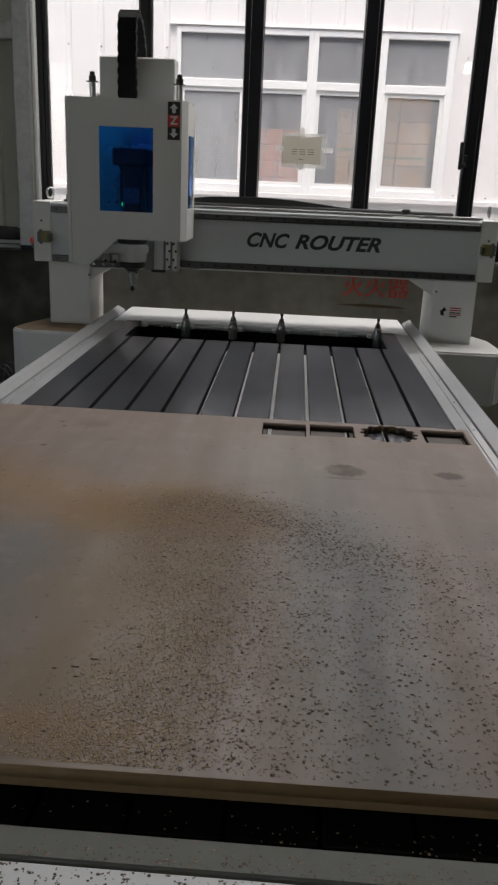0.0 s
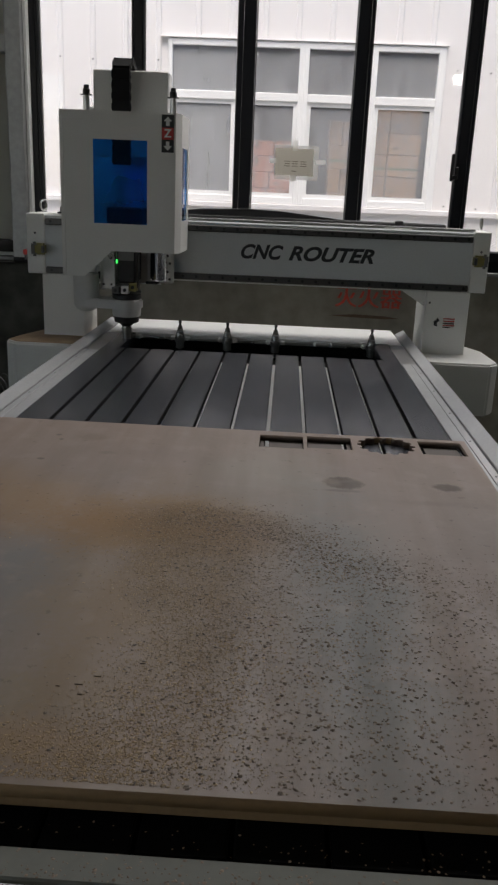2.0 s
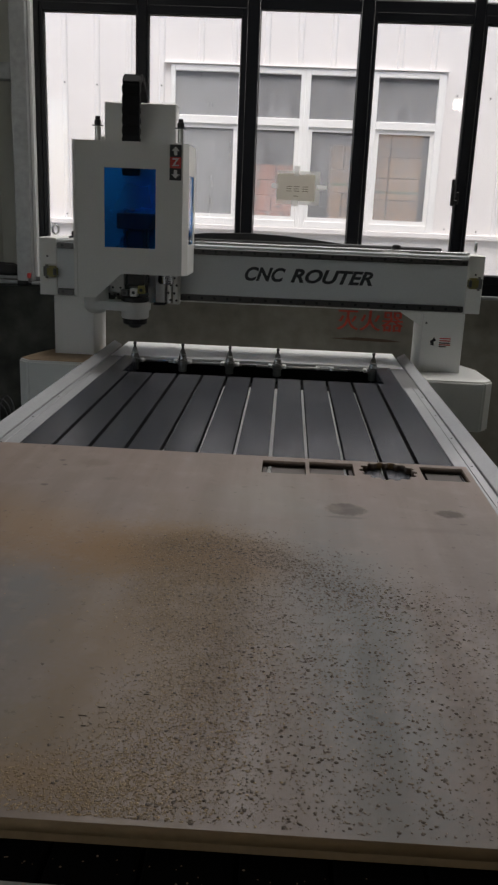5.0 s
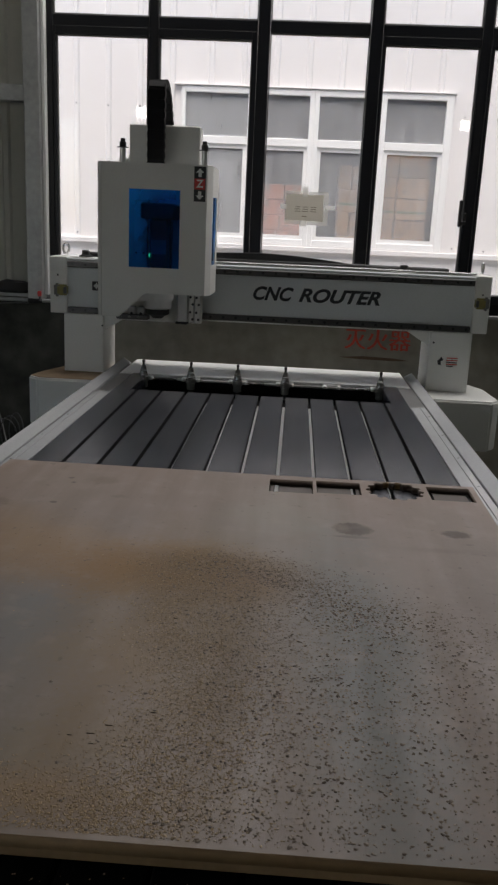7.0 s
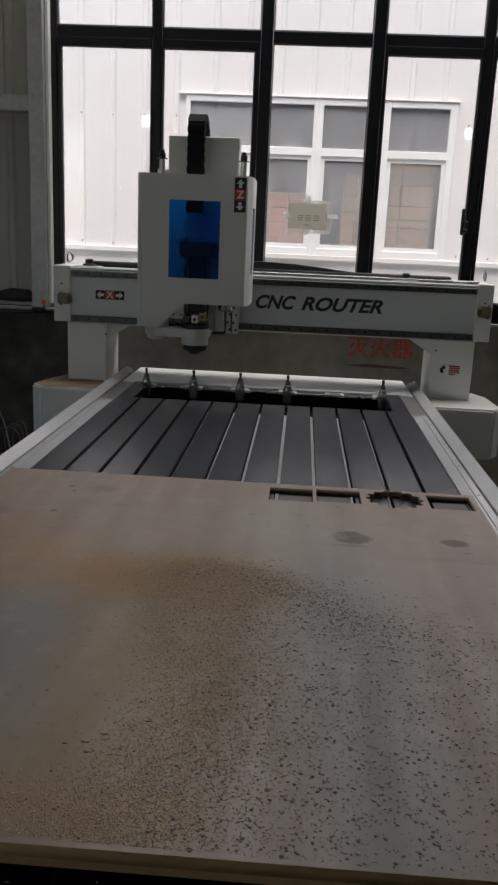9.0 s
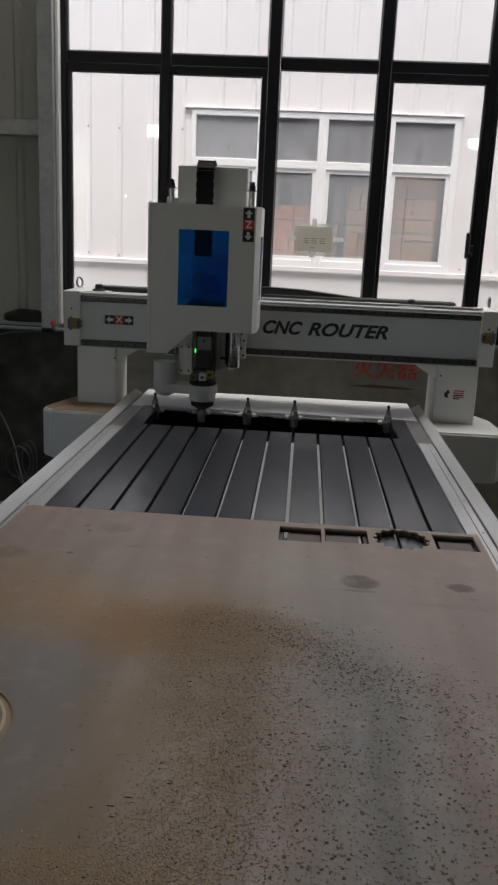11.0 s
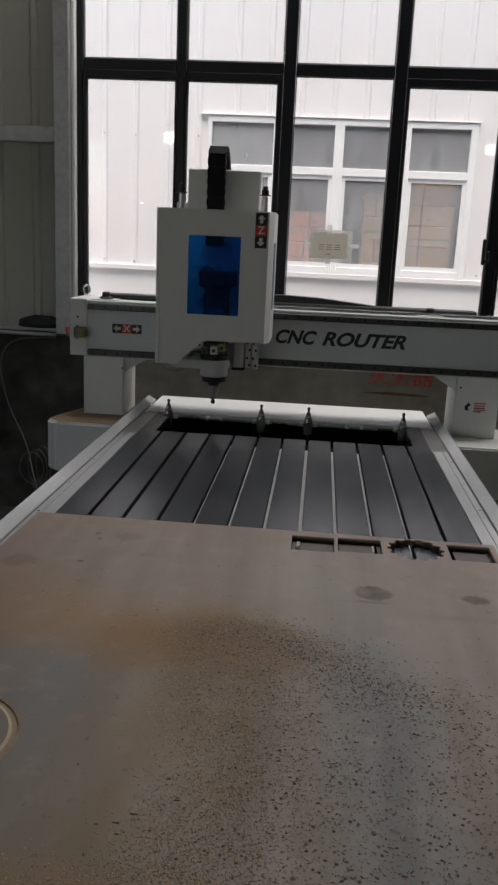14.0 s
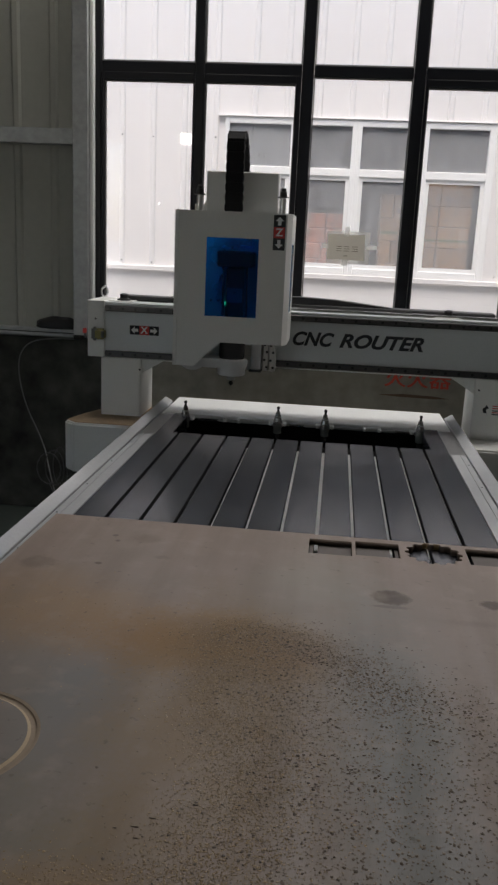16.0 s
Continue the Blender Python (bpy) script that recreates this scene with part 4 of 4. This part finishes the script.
def spindle():
    s = empty("spindle")
    tagged(s, "black router spindle with a pale dust shoe", "spindle")
    Y = -0.16
    lathe("nose", [(0.018, -0.062), (0.022, -0.060), (0.030, -0.052), (0.045, -0.046), (0.050, -0.043), (0.051, -0.021)], M_BLACK, s, (0, Y, 0), 32)
    # the shoe: a hollow arm round the spindle, running out to the hose port
    ra, rb, d = 0.066, 0.050, 0.166
    turn = math.acos((ra - rb) / d)
    pts = [(ra * math.cos(a), ra * math.sin(a)) for a in np.linspace(-math.pi + turn, math.pi - turn, 28)]
    pts += [(-d + rb * math.cos(a), rb * math.sin(a)) for a in np.linspace(math.pi - turn, math.pi + turn, 16)]
    bm = add_prism(bmesh.new(), [(x, Y + y) for x, y in pts], 0.012, 0.048, "Z")
    bmesh.ops.bevel(bm, geom=[e for e in bm.edges if abs(e.verts[0].co.z - e.verts[1].co.z) < 1e-6], offset=0.005, segments=2, affect="EDGES")
    shoe = part("dust_shoe", bm, M_SHOE, s, "pale grey plastic dust shoe")
    lathe("nose_ring", [(0.051, -0.022), (0.056, -0.020), (0.058, -0.014), (0.058, 0.013)], M_SHOE, shoe, (0, Y, 0), 36)
    lathe("collar", [(0.053, -0.02), (0.053, 0.049), (0.055, 0.050), (0.059, 0.052), (0.059, 0.068), (0.050, 0.072)], M_BLACK, s, (0, Y, 0), 28)
    lathe("shoe_port", [(0.020, -0.008), (0.038, 0.000), (0.049, 0.018), (0.0515, 0.046), (0.0515, 0.140), (0.0525, 0.142), (0.0475, 0.142), (0.046, 0.04)], M_SHOE, shoe, (-0.166, Y, 0), 32)
    # black drive with a grey cover plate, clamps and fittings under it
    m = box("motor", (-0.030, 0.044), (-0.205, -0.06), (0.115, 0.345), M_BLACK, s, 0.008)
    box("motor_head", (-0.068, 0.072), (-0.215, -0.06), (0.345, 0.408), M_BLACK, m, 0.006)
    for x, z0, z1, mat in ((-0.034, 0.074, 0.100, M_STEEL), (0.004, 0.074, 0.106, M_ALU), (0.036, 0.086, 0.118, M_YELLOW)):
        f = box("fitting", (x - 0.015, x + 0.015), (-0.222, -0.18), (z0, z1), mat, s, 0.002)
        lathe("fitting_screw", [(0.007, 0), (0.007, 0.003)], M_LABEL, f, (x, -0.2252, (z0 + z1) / 2), 12, "Y")
    lathe("lower_housing", [(0.056, 0.072), (0.056, 0.080), (0.049, 0.084), (0.049, 0.116)], M_STEEL, s, (0, -0.135, 0), 28)
    b = box("bracket", (-0.115, -0.052), (-0.13, -0.06), (0.080, 0.42), M_ALU, s, 0.003)
    for x in (-0.10, -0.068):
        for z in (0.10, 0.205):
            lathe("bracket_bolt", [(0.0045, 0), (0.0045, 0.003)], M_LABEL, b, (x, -0.133, z), 8, "Y")
    box("slide_plate", (-0.15, 0.125), (-0.060, -0.052), (0.10, 0.60), M_ALU, s, 0.002)
    tube("air_hose", [(0.045, -0.20, 0.09), (0.06, -0.21, 0.12), (0.055, -0.2, 0.25), (0.05, -0.18, 0.40)], 0.004, M_BLACK, s)
    box("indicator", (-0.0335, -0.0295), (-0.204, -0.192), (0.192, 0.208), M_GREEN, s, 0.001)
    screen = box("drive_panel", (-0.024, 0.038), (-0.2075, -0.2052), (0.205, 0.262), M_ENDPLATE, m, 0.002)
    lathe("panel_knob", [(0.005, 0), (0.005, 0.004)], M_LABEL, screen, (0.007, -0.2120, 0.245), 10, "Y")
    lathe("air_cylinder", [(0.028, 0.120), (0.034, 0.123), (0.036, 0.130), (0.036, 0.43)], M_CHROME, s, (0.122, -0.095, 0), 32)
    lathe("cylinder_port", [(0.006, 0), (0.006, 0.006)], M_LABEL, s, (0.132, -0.1320, 0.170), 12, "Y")
    return s, shoe


def cable_chain():
    """An arch of rigid links; its origin lies at the arch's top."""
    c = empty("cable_chain")
    tagged(c, "black plastic cable chain arching over the router head", "cable chain")
    link = add_box(bmesh.new(), (-0.034, 0.034), (-0.012, 0.012), (-0.0193, 0.0193), 0.002)
    add_box(link, (-0.036, -0.030), (-0.0135, 0.0135), (-0.012, 0.012), 0.002)
    add_box(link, (0.030, 0.036), (-0.0135, 0.0135), (-0.012, 0.012), 0.002)
    # straight up in front, a tight bend at the top, a long sweep down behind
    curve = [(-0.085, -0.055 - 0.001 * i) for i in range(300, 0, -1)]
    curve += [(-0.030 - 0.055 * math.cos(a), 0.055 * math.sin(a) - 0.055) for a in np.linspace(0, math.pi / 2, 90)]
    curve += [(-0.030 + 0.19 * math.sin(a), 0.30 * math.cos(a) - 0.30) for a in np.linspace(0.004, math.pi / 2, 400)]
    path, run, want = [], 0.0, 0.0
    for p, q in zip(curve, curve[1:]):
        run += math.hypot(q[0] - p[0], q[1] - p[1])
        if run >= want:
            path.append((p[0], p[1], math.atan2(q[1] - p[1], q[0] - p[0]) - math.pi / 2))
            want += 0.038
    first = part("link", link, M_CHAIN, c)
    for k, (y, z, a) in enumerate(path):
        ob = first if k == 0 else first.copy()
        if k:
            scene.collection.objects.link(ob)
        ob.parent = c
        ob.matrix_local = pose(0, y - 0.10, z - 0.013, math.degrees(a), 0, 0)
    return c


def chips():
    """Loose chips and dust strewn over the board."""
    rnd = random.Random(7)
    sig = lambda v: 1 / (1 + math.exp(-max(-40, min(40, v))))

    def strew(name, label, mat, count, field, size, z, xs=(-0.60, 0.57), ys=(0.625, 1.6), clump=1, slim=(0.5, 0.9)):
        """Irregular six-sided flakes with a raised middle, alone or in small clumps."""
        verts, faces, made, tries = [], [], 0, 0
        while made < count and tries < count * 60:
            tries += 1
            x, y = rnd.uniform(*xs), rnd.uniform(*ys)
            if rnd.random() > field(x, y) * (0.8 + 0.3 * noise.noise((x * 23, y * 23, 3))):
                continue
            for k in range(rnd.choice((1, 1, 2, 3)) if clump > 1 else 1):
                a, l = rnd.uniform(0, math.pi), size * rnd.choice((0.5, 0.7, 0.9, 1.0, 1.25, 1.6)) * rnd.uniform(0.85, 1.15)
                w = l * rnd.uniform(*slim)
                u, v = Vector((math.cos(a), math.sin(a), 0)), Vector((-math.sin(a), math.cos(a), 0))
                p = Vector((x, y, z))
                if k:
                    p += Vector((rnd.gauss(0, size * 0.9), rnd.gauss(0, size * 0.9), 0))
                if not (xs[0] < p.x < xs[1] and ys[0] < p.y < ys[1]):
                    continue
                n, bend = len(verts), rnd.uniform(-0.12, 0.12) * l
                lift = [rnd.uniform(0, 0.05) * l for _ in range(2)]
                for du, dv, h in ((-0.5, 0, lift[0]), (-0.22, -0.5, 0), (0.25, -0.45, 0), (0.5, 0, lift[1]), (0.2, 0.5, 0), (-0.28, 0.42, 0)):
                    verts.append(p + u * du * l * rnd.uniform(0.8, 1.2) + v * (dv * w + bend * (4 * du * du - 0.5)) + Vector((0, 0, h)))
                verts.append(p + Vector((0, 0, 0.05 * w + 0.0002)) - v * bend * 0.5)
                faces += [(n + i, n + (i + 1) % 6, n + 6) for i in range(6)]
                made += 1
        me = bpy.data.meshes.new(name)
        me.from_pydata(verts, [], faces)
        me.materials.append(mat)
        tagged(new(name, me), label, "wood chips", kind="stuff")

    left = lambda y: level([(0.61, -0.13), (0.66, -0.11), (0.77, -0.075), (0.91, -0.045), (1.07, -0.10), (1.35, -0.12), (1.45, -0.06)], y)
    top = lambda x: level([(-0.15, 1.35), (-0.06, 1.40), (0.08, 1.385), (0.19, 1.30), (0.28, 1.225), (0.47, 1.17), (0.57, 1.10)], x)
    inside = lambda x, y, w=0.02: sig((x - left(y)) / w) * sig((top(x) - y) / 0.016)
    heap = lambda x, y: math.exp(-((y - top(x) + 0.07) / 0.055) ** 2) * sig((0.30 - x) / 0.05)
    thin = lambda x: 1 - 0.75 * sig((x - 0.20) / 0.05)
    fine = lambda x, y: inside(x - 0.03, y, 0.03) * (0.60 * thin(x) + 0.35 * heap(x, y)) * (0.40 + 0.60 * sig((y - 0.80) / 0.08))
    brown = lambda x, y: inside(x, y) * math.exp(-((x - left(y) - 0.07) / 0.10) ** 2)
    coarse = lambda x, y: inside(x - 0.09, y, 0.04) * (0.42 + 0.58 * heap(x, y) * sig((x - 0.02) / 0.04)) * (1 - 0.25 * sig((x - 0.36) / 0.05))
    gold = lambda x, y: 0.9 * sig((0.705 - y) / 0.014) * sig((0.0 - x) / 0.03) * sig((x + 0.24) / 0.03) + 0.35 * inside(x, y) * sig((left(y) + 0.10 - x) / 0.04) + 0.30 * math.exp(-((x + 0.10) / 0.07) ** 2 - ((y - 1.345) / 0.035) ** 2) + 0.05 * sig((-0.1 - x) / 0.05) * sig((y - 1.27) / 0.04) * sig((1.44 - y) / 0.03)
    strew("dark_sawdust_flecks", "dark sawdust flecks strewn over the plywood board", M_CHIP, 12500, fine, 0.0023, ZB + 0.0222)
    strew("brown_sawdust_flakes", "brown sawdust flakes mixed into the strewn chips", M_CHIP_BROWN, 9500, brown, 0.0024, ZB + 0.0223)
    strew("coarse_wood_chips", "coarse dark wood chips scattered over the plywood board", M_CHIP_DARK, 4000, coarse, 0.0037, ZB + 0.0224, slim=(0.5, 0.95))
    strew("heaped_wood_chips", "dark wood chips gathered along the far edge of the litter", M_CHIP_DARK, 650, lambda x, y: inside(x, y) * heap(x, y) * sig((x + 0.0) / 0.05), 0.0036, ZB + 0.0225, ys=(1.05, 1.45))
    strew("tan_sawdust_flakes", "tan sawdust flakes scattered over the plywood board", M_CHIP_TAN, 6500, gold, 0.0026, ZB + 0.0222)
    strew("beam_chips", "dark chips lying on the white front beam", M_CHIP_DARK, 4200, lambda x, y: 1, 0.0023, ZB - 0.0118, (-0.30, 0.50), (0.38, 0.526), clump=2)
    apron = lambda x, y: 0.25 + 0.75 * sig((x - 0.28) / 0.05)
    strew("apron_dust", "grey dust specks on the black front apron", M_DUST, 120, apron, 0.0022, ZB - 0.0138, (-0.30, 0.50), (0.575, 0.612))
    strew("lip_dust", "fine brown chips on the grey front lip", M_CHIP, 700, lambda x, y: sig((0.552 - y) / 0.006), 0.0024, ZB - 0.0088, (-0.30, 0.50), (0.533, 0.567))
    # a few long slivers lying apart
    for k, (x, y, l) in enumerate(((-0.104, 0.792, 0.010), (-0.085, 0.811, 0.009), (-0.128, 0.786, 0.005), (-0.098, 0.772, 0.006), (-0.035, 0.845, 0.007), (-0.045, 1.108, 0.006))):
        sv = box("wood_sliver", (x - l / 2, x + l / 2), (y - 0.0009, y + 0.0009), (ZB + 0.0222, ZB + 0.0230), M_CHIP_DARK, None, 0.0004)
        tagged(sv, "thin dark wood sliver lying on the plywood board", "wood sliver", "slivers on the board")


def groove():
    """A shallow round-bottomed ring: a pale inner wall, a tan floor and outer wall."""
    g = empty("machined_ring")
    tagged(g, "pale circular groove machined into the plywood board", "groove")
    top = ZB + 0.0219

    def band(name, rows, mat):
        bm, n = bmesh.new(), 96
        loops = [[bm.verts.new((x, y, top - d)) for x, y in ring(q, n)] for q, d in rows]
        for a, b in zip(loops, loops[1:]):
            for k in range(n):
                bm.faces.new((a[k], b[k], b[(k + 1) % n], a[(k + 1) % n]))
        part(name, bm, mat, g, smooth=True)
    band("groove_wall", [(RING_IN - 0.001, 0.0), (RING_IN + 0.002, 0.0006), (RING_IN + 0.005, 0.0024)], M_GROOVE)
    band("groove_floor", [(RING_IN + 0.005, 0.0024), (RING_IN + 0.010, 0.0032), (RING_IN + 0.014, 0.0030), (RING_OUT - 0.005, 0.0012), (RING_OUT + 0.001, -0.0001)], M_GROOVE_FLOOR)


def dry_bouquet():
    """A bunch of dark dry stalks standing inside the milky pane."""
    g, rnd = empty("dry_bouquet"), random.Random(12)
    tagged(g, "bunch of dark dried stalks standing behind a milky window pane", "dried plant")
    for k in range(16):
        lean, rise = rnd.uniform(-0.10, 0.10), rnd.uniform(0.20, 0.42)
        foot = Vector((-0.49 + rnd.uniform(-0.02, 0.02), FY + 0.06 + rnd.uniform(0, 0.03), 1.30))
        tip = foot + Vector((lean, rnd.uniform(0, 0.03), rise))
        tube("stalk", [foot, foot.lerp(tip, 0.5) + Vector((lean * -0.2, 0, 0.02)), tip], 0.004, M_STALK, g, n=5)
        bm = bmesh.new()
        for j in range(5):
            p = foot.lerp(tip, 0.45 + 0.13 * j)
            d = Vector((rnd.uniform(-0.035, 0.035), rnd.uniform(-0.01, 0.01), rnd.uniform(0.01, 0.04)))
            w = Vector((0.006, 0.004, -0.004))
            v = [bm.verts.new(q) for q in (p, p + d * 0.5 + w, p + d, p + d * 0.5 - w)]
            bm.faces.new(v)
        part("leaf_spray", bm, M_STALK, g)


def wall_writing():
    w = empty("wall_writing")
    tagged(w, "faded red Chinese lettering painted on the grey low wall", "lettering")
    for k in range(3):
        lettering("lettering", "灭火器", 0.118, M_REDTEXT, w, pose(0.564 + 0.002 * k, WY - 0.001 - 0.0014 * k, 0.885) @ FRONT)
    prism("underline", [(0.36, 0.792), (0.46, 0.786), (0.66, 0.783), (0.74, 0.788), (0.66, 0.798), (0.50, 0.802)], WY - 0.0012, WY - 0.0002, M_RUST, w)


def window_note():
    n = empty("paper_note")
    tagged(n, "buff paper note taped to the window glass", "paper note")
    Y = WY + 0.0065
    edge = random.Random(3)
    top = [(0.232 - 0.012 * k, 1.618 + edge.uniform(-0.004, 0.004)) for k in range(17)]
    prism("paper", [(0.040, 1.490), (0.234, 1.486)] + top, Y - 0.0008, Y, M_PAPER, n)
    box("plastic_sleeve", (0.036, 0.258), (Y + 0.0002, Y + 0.0008), (1.468, 1.632), M_FILM, n, 0).visible_shadow = False
    for a, b, c, d in ((0.012, 0.046, 1.556, 0.024), (0.240, 0.294, 1.556, 0.022), (0.125, 0.150, 1.632, 0.05), (0.118, 0.150, 1.474, 0.030)):
        box("tape", (a, b), (Y - 0.002, Y - 0.001), (c - d / 2, c + d / 2), M_TAPE, n, 0)
    for x, w in ((0.088, 0.026), (0.126, 0.028), (0.168, 0.030)):
        for z in (1.556, 1.545, 1.534):
            box("ink_bar", (x, x + w), (Y - 0.0016, Y - 0.0009), (z - 0.0014, z + 0.0014), M_INK, n, 0)
    box("ink_bar", (0.125, 0.148), (Y - 0.0016, Y - 0.0009), (1.508, 1.511), M_INK, n, 0)


def sill_clutter():
    p = empty("air_pipe")
    tagged(p, "grey air pipe with a dark coupling along the window sill", "pipe")
    tube("pipe", [(-2.6, WY - 0.06, 1.015), (-1.5, WY - 0.06, 1.018), (-1.30, WY - 0.06, 1.018), (-0.95, WY - 0.06, 1.02)], 0.011, M_GALV, p)
    lathe("coupling", [(0.012, 0), (0.019, 0.004), (0.019, 0.05), (0.014, 0.055), (0.014, 0.075)], M_BLACK, p, (-1.30, WY - 0.06, 1.018), 14, "X")
    v = empty("red_valve_handle")
    tagged(v, "small red valve handle at the pipe's end", "valve")
    box("grip", (-1.232, -1.214), (WY - 0.125, WY - 0.105), (1.045, 1.072), M_RED, v, 0.004)
    box("stem", (-1.227, -1.219), (WY - 0.118, WY - 0.100), (1.02, 1.046), M_STEEL, v, 0.002)
    b = empty("black_bag")
    tagged(b, "limp black bag lying on the window sill", "bag")
    bm = bmesh.new()
    bmesh.ops.create_uvsphere(bm, u_segments=24, v_segments=12, radius=1)
    for v in bm.verts:
        k = 1 + 0.16 * noise.noise(v.co * 2.2)
        v.co = Vector((v.co.x * 0.125 * k - 1.40, v.co.y * 0.05 * k + WY - 0.02, max(0, v.co.z * 0.045 * k + 0.02) + 1.051))
    part("bag_body", bm, M_BLACK, b, smooth=True)
    c = empty("hanging_cable")
    tagged(c, "thin grey cable hanging down the grey wall", "cable")
    tube("cable", [(-1.30, WY - 0.05, 1.0), (-1.42, WY - 0.03, 1.0), (-1.58, WY - 0.03, 0.97), (-1.64, WY - 0.03, 0.85), (-1.60, WY - 0.03, 0.62), (-1.48, WY - 0.05, 0.40), (-1.36, 4.0, 0.30), (-1.3, 3.95, 0.15), (-1.2, 3.9, 0.005)], 0.0035, M_GASKET, c)
    w = empty("wire_coil")
    tagged(w, "loose coil of bright wire beside the router table", "wire coil")
    for k in range(3):
        tube("loop", [(-1.33 + 0.025 * k + (0.065 - 0.008 * k) * math.cos(a), 3.9 + 0.03 * k * math.sin(a * 0.5), 0.36 + (0.085 + 0.012 * k) * math.sin(a)) for a in [q * math.pi / 8 for q in range(17)]], 0.003, M_STEEL, w)
    tube("tail", [(-1.33, 3.9, 0.28), (-1.28, 3.88, 0.2), (-1.22, 3.85, 0.08), (-1.22, 3.8, 0.004)], 0.003, M_STEEL, w)


def flood_lamp(x, y, z, w):
    """A lamp hung from the roof, facing the windows and the floor."""
    f = empty("flood_lamp", pose(x, y, z))
    tagged(f, "lit white flood lamp hanging from the hall roof", "lamp", "hall lamps")
    box("housing", (-w / 2, w / 2), (-0.08, -0.012), (-w * 0.4, w * 0.4), M_GASKET, f, 0.01)
    box("lens", (-w * 0.46, w * 0.46), (-0.011, -0.004), (-w * 0.36, w * 0.36), M_LAMP, f, 0.002)
    tube("cable", [(0, -0.05, w * 0.4), (0, -0.05, 1.5), (0, -0.05, 5.48 - z)], 0.006, M_BLACK, f)


flood_lamp(-2.08, -2.98, 2.91, 0.20)
flood_lamp(2.26, -2.98, 2.90, 0.18)
flood_lamp(-2.46, -2.98, 2.04, 0.045)
chips()
groove()
dry_bouquet()
wall_writing()
window_note()
sill_clutter()
GANTRY, HEAD, (SPINDLE, SHOE), CHAIN = gantry(), head(), spindle(), cable_chain()


# ---- what moves ----
GANTRY_Y = [(0, 3.44), (2.4, 3.44), (2.6, 3.448), (3.2, 3.552), (3.4, 3.56), (11.55, 3.56), (11.65, 3.552), (11.9, 3.448), (12.0, 3.44), (16, 3.44)]
HEAD_X = [(0, -0.515), (6.6, -0.515), (6.75, -0.508), (7.0, -0.458), (7.25, -0.345), (7.4, -0.313), (7.5, -0.308), (16, -0.304)]
SPINDLE_Z = [(0, 1.087), (0.5, 1.048), (1.0, 1.003), (1.5, 0.957), (2.0, 0.914), (2.4, 0.886), (2.7, 0.870), (2.9, 0.865), (3.8, 0.865), (4.0, 0.893), (6.0, 1.085), (6.3, 1.106), (7.4, 1.112), (8.0, 1.086), (8.5, 1.044), (9.0, 1.000), (9.2, 0.981), (10.3, 0.882), (10.6, 0.865), (12.1, 0.865), (12.5, 0.887), (13.0, 0.914), (13.5, 0.980), (14.0, 1.022), (14.5, 1.061), (14.8, 1.093), (15.0, 1.107), (15.2, 1.109), (16.0, 1.109)]
CHAIN_Z = [(0, 1.986), (0.5, 1.963), (1.0, 1.926), (1.5, 1.890), (2.0, 1.868), (2.5, 1.864), (3.8, 1.866), (4.0, 1.870), (6.0, 1.99), (6.5, 2.0), (7.5, 1.994), (8.0, 1.98), (8.5, 1.948), (9.0, 1.91), (9.2, 1.895), (10.3, 1.85), (11.5, 1.847), (12.5, 1.85), (13.0, 1.859), (13.5, 1.876), (14.0, 1.915), (14.5, 1.95), (15.5, 1.978), (16, 1.978)]
SHOE_Z = [(0, 0), (15.15, 0), (15.25, -0.016), (15.35, -0.046), (15.45, -0.069), (15.55, -0.075), (16, -0.075)]


def motions():
    times = sorted({round(k * 0.25, 2) for k in range(65)} | {t for rows in (GANTRY_Y, HEAD_X, SPINDLE_Z) for t, _ in rows})
    at = lambda t: (level(HEAD_X, t), level(GANTRY_Y, t), level(SPINDLE_Z, t))
    walk(GANTRY, [(t, pose(0, level(GANTRY_Y, t), 0)) for t in times])
    walk(HEAD, [(t, pose(at(t)[0], at(t)[1], 0)) for t in times])
    walk(SPINDLE, [(t, pose(at(t)[0] - 0.008, at(t)[1], at(t)[2])) for t in times])
    walk(SHOE, [(t, pose(0, 0, level(SHOE_Z, t))) for t in (0, 15.15, 15.25, 15.35, 15.45, 15.55, 16)])
    walk(CHAIN, [(t, pose(at(t)[0] - 0.02, at(t)[1], level(CHAIN_Z, t))) for t in times])
    rack = ZB - 0.013
    drop = 0.865 - rack
    def held(t):
        x, y, z = at(t)
        return pose(x - 0.008, y - 0.16, z - drop)
    walk(TOOLS[0], [(t, held(t) if t < 3.8 else pose(-0.523, TY, rack)) for t in times])
    walk(TOOLS[1], [(t, held(t) if t > 11.5 else pose(-0.316, TY, rack)) for t in times])


motions()
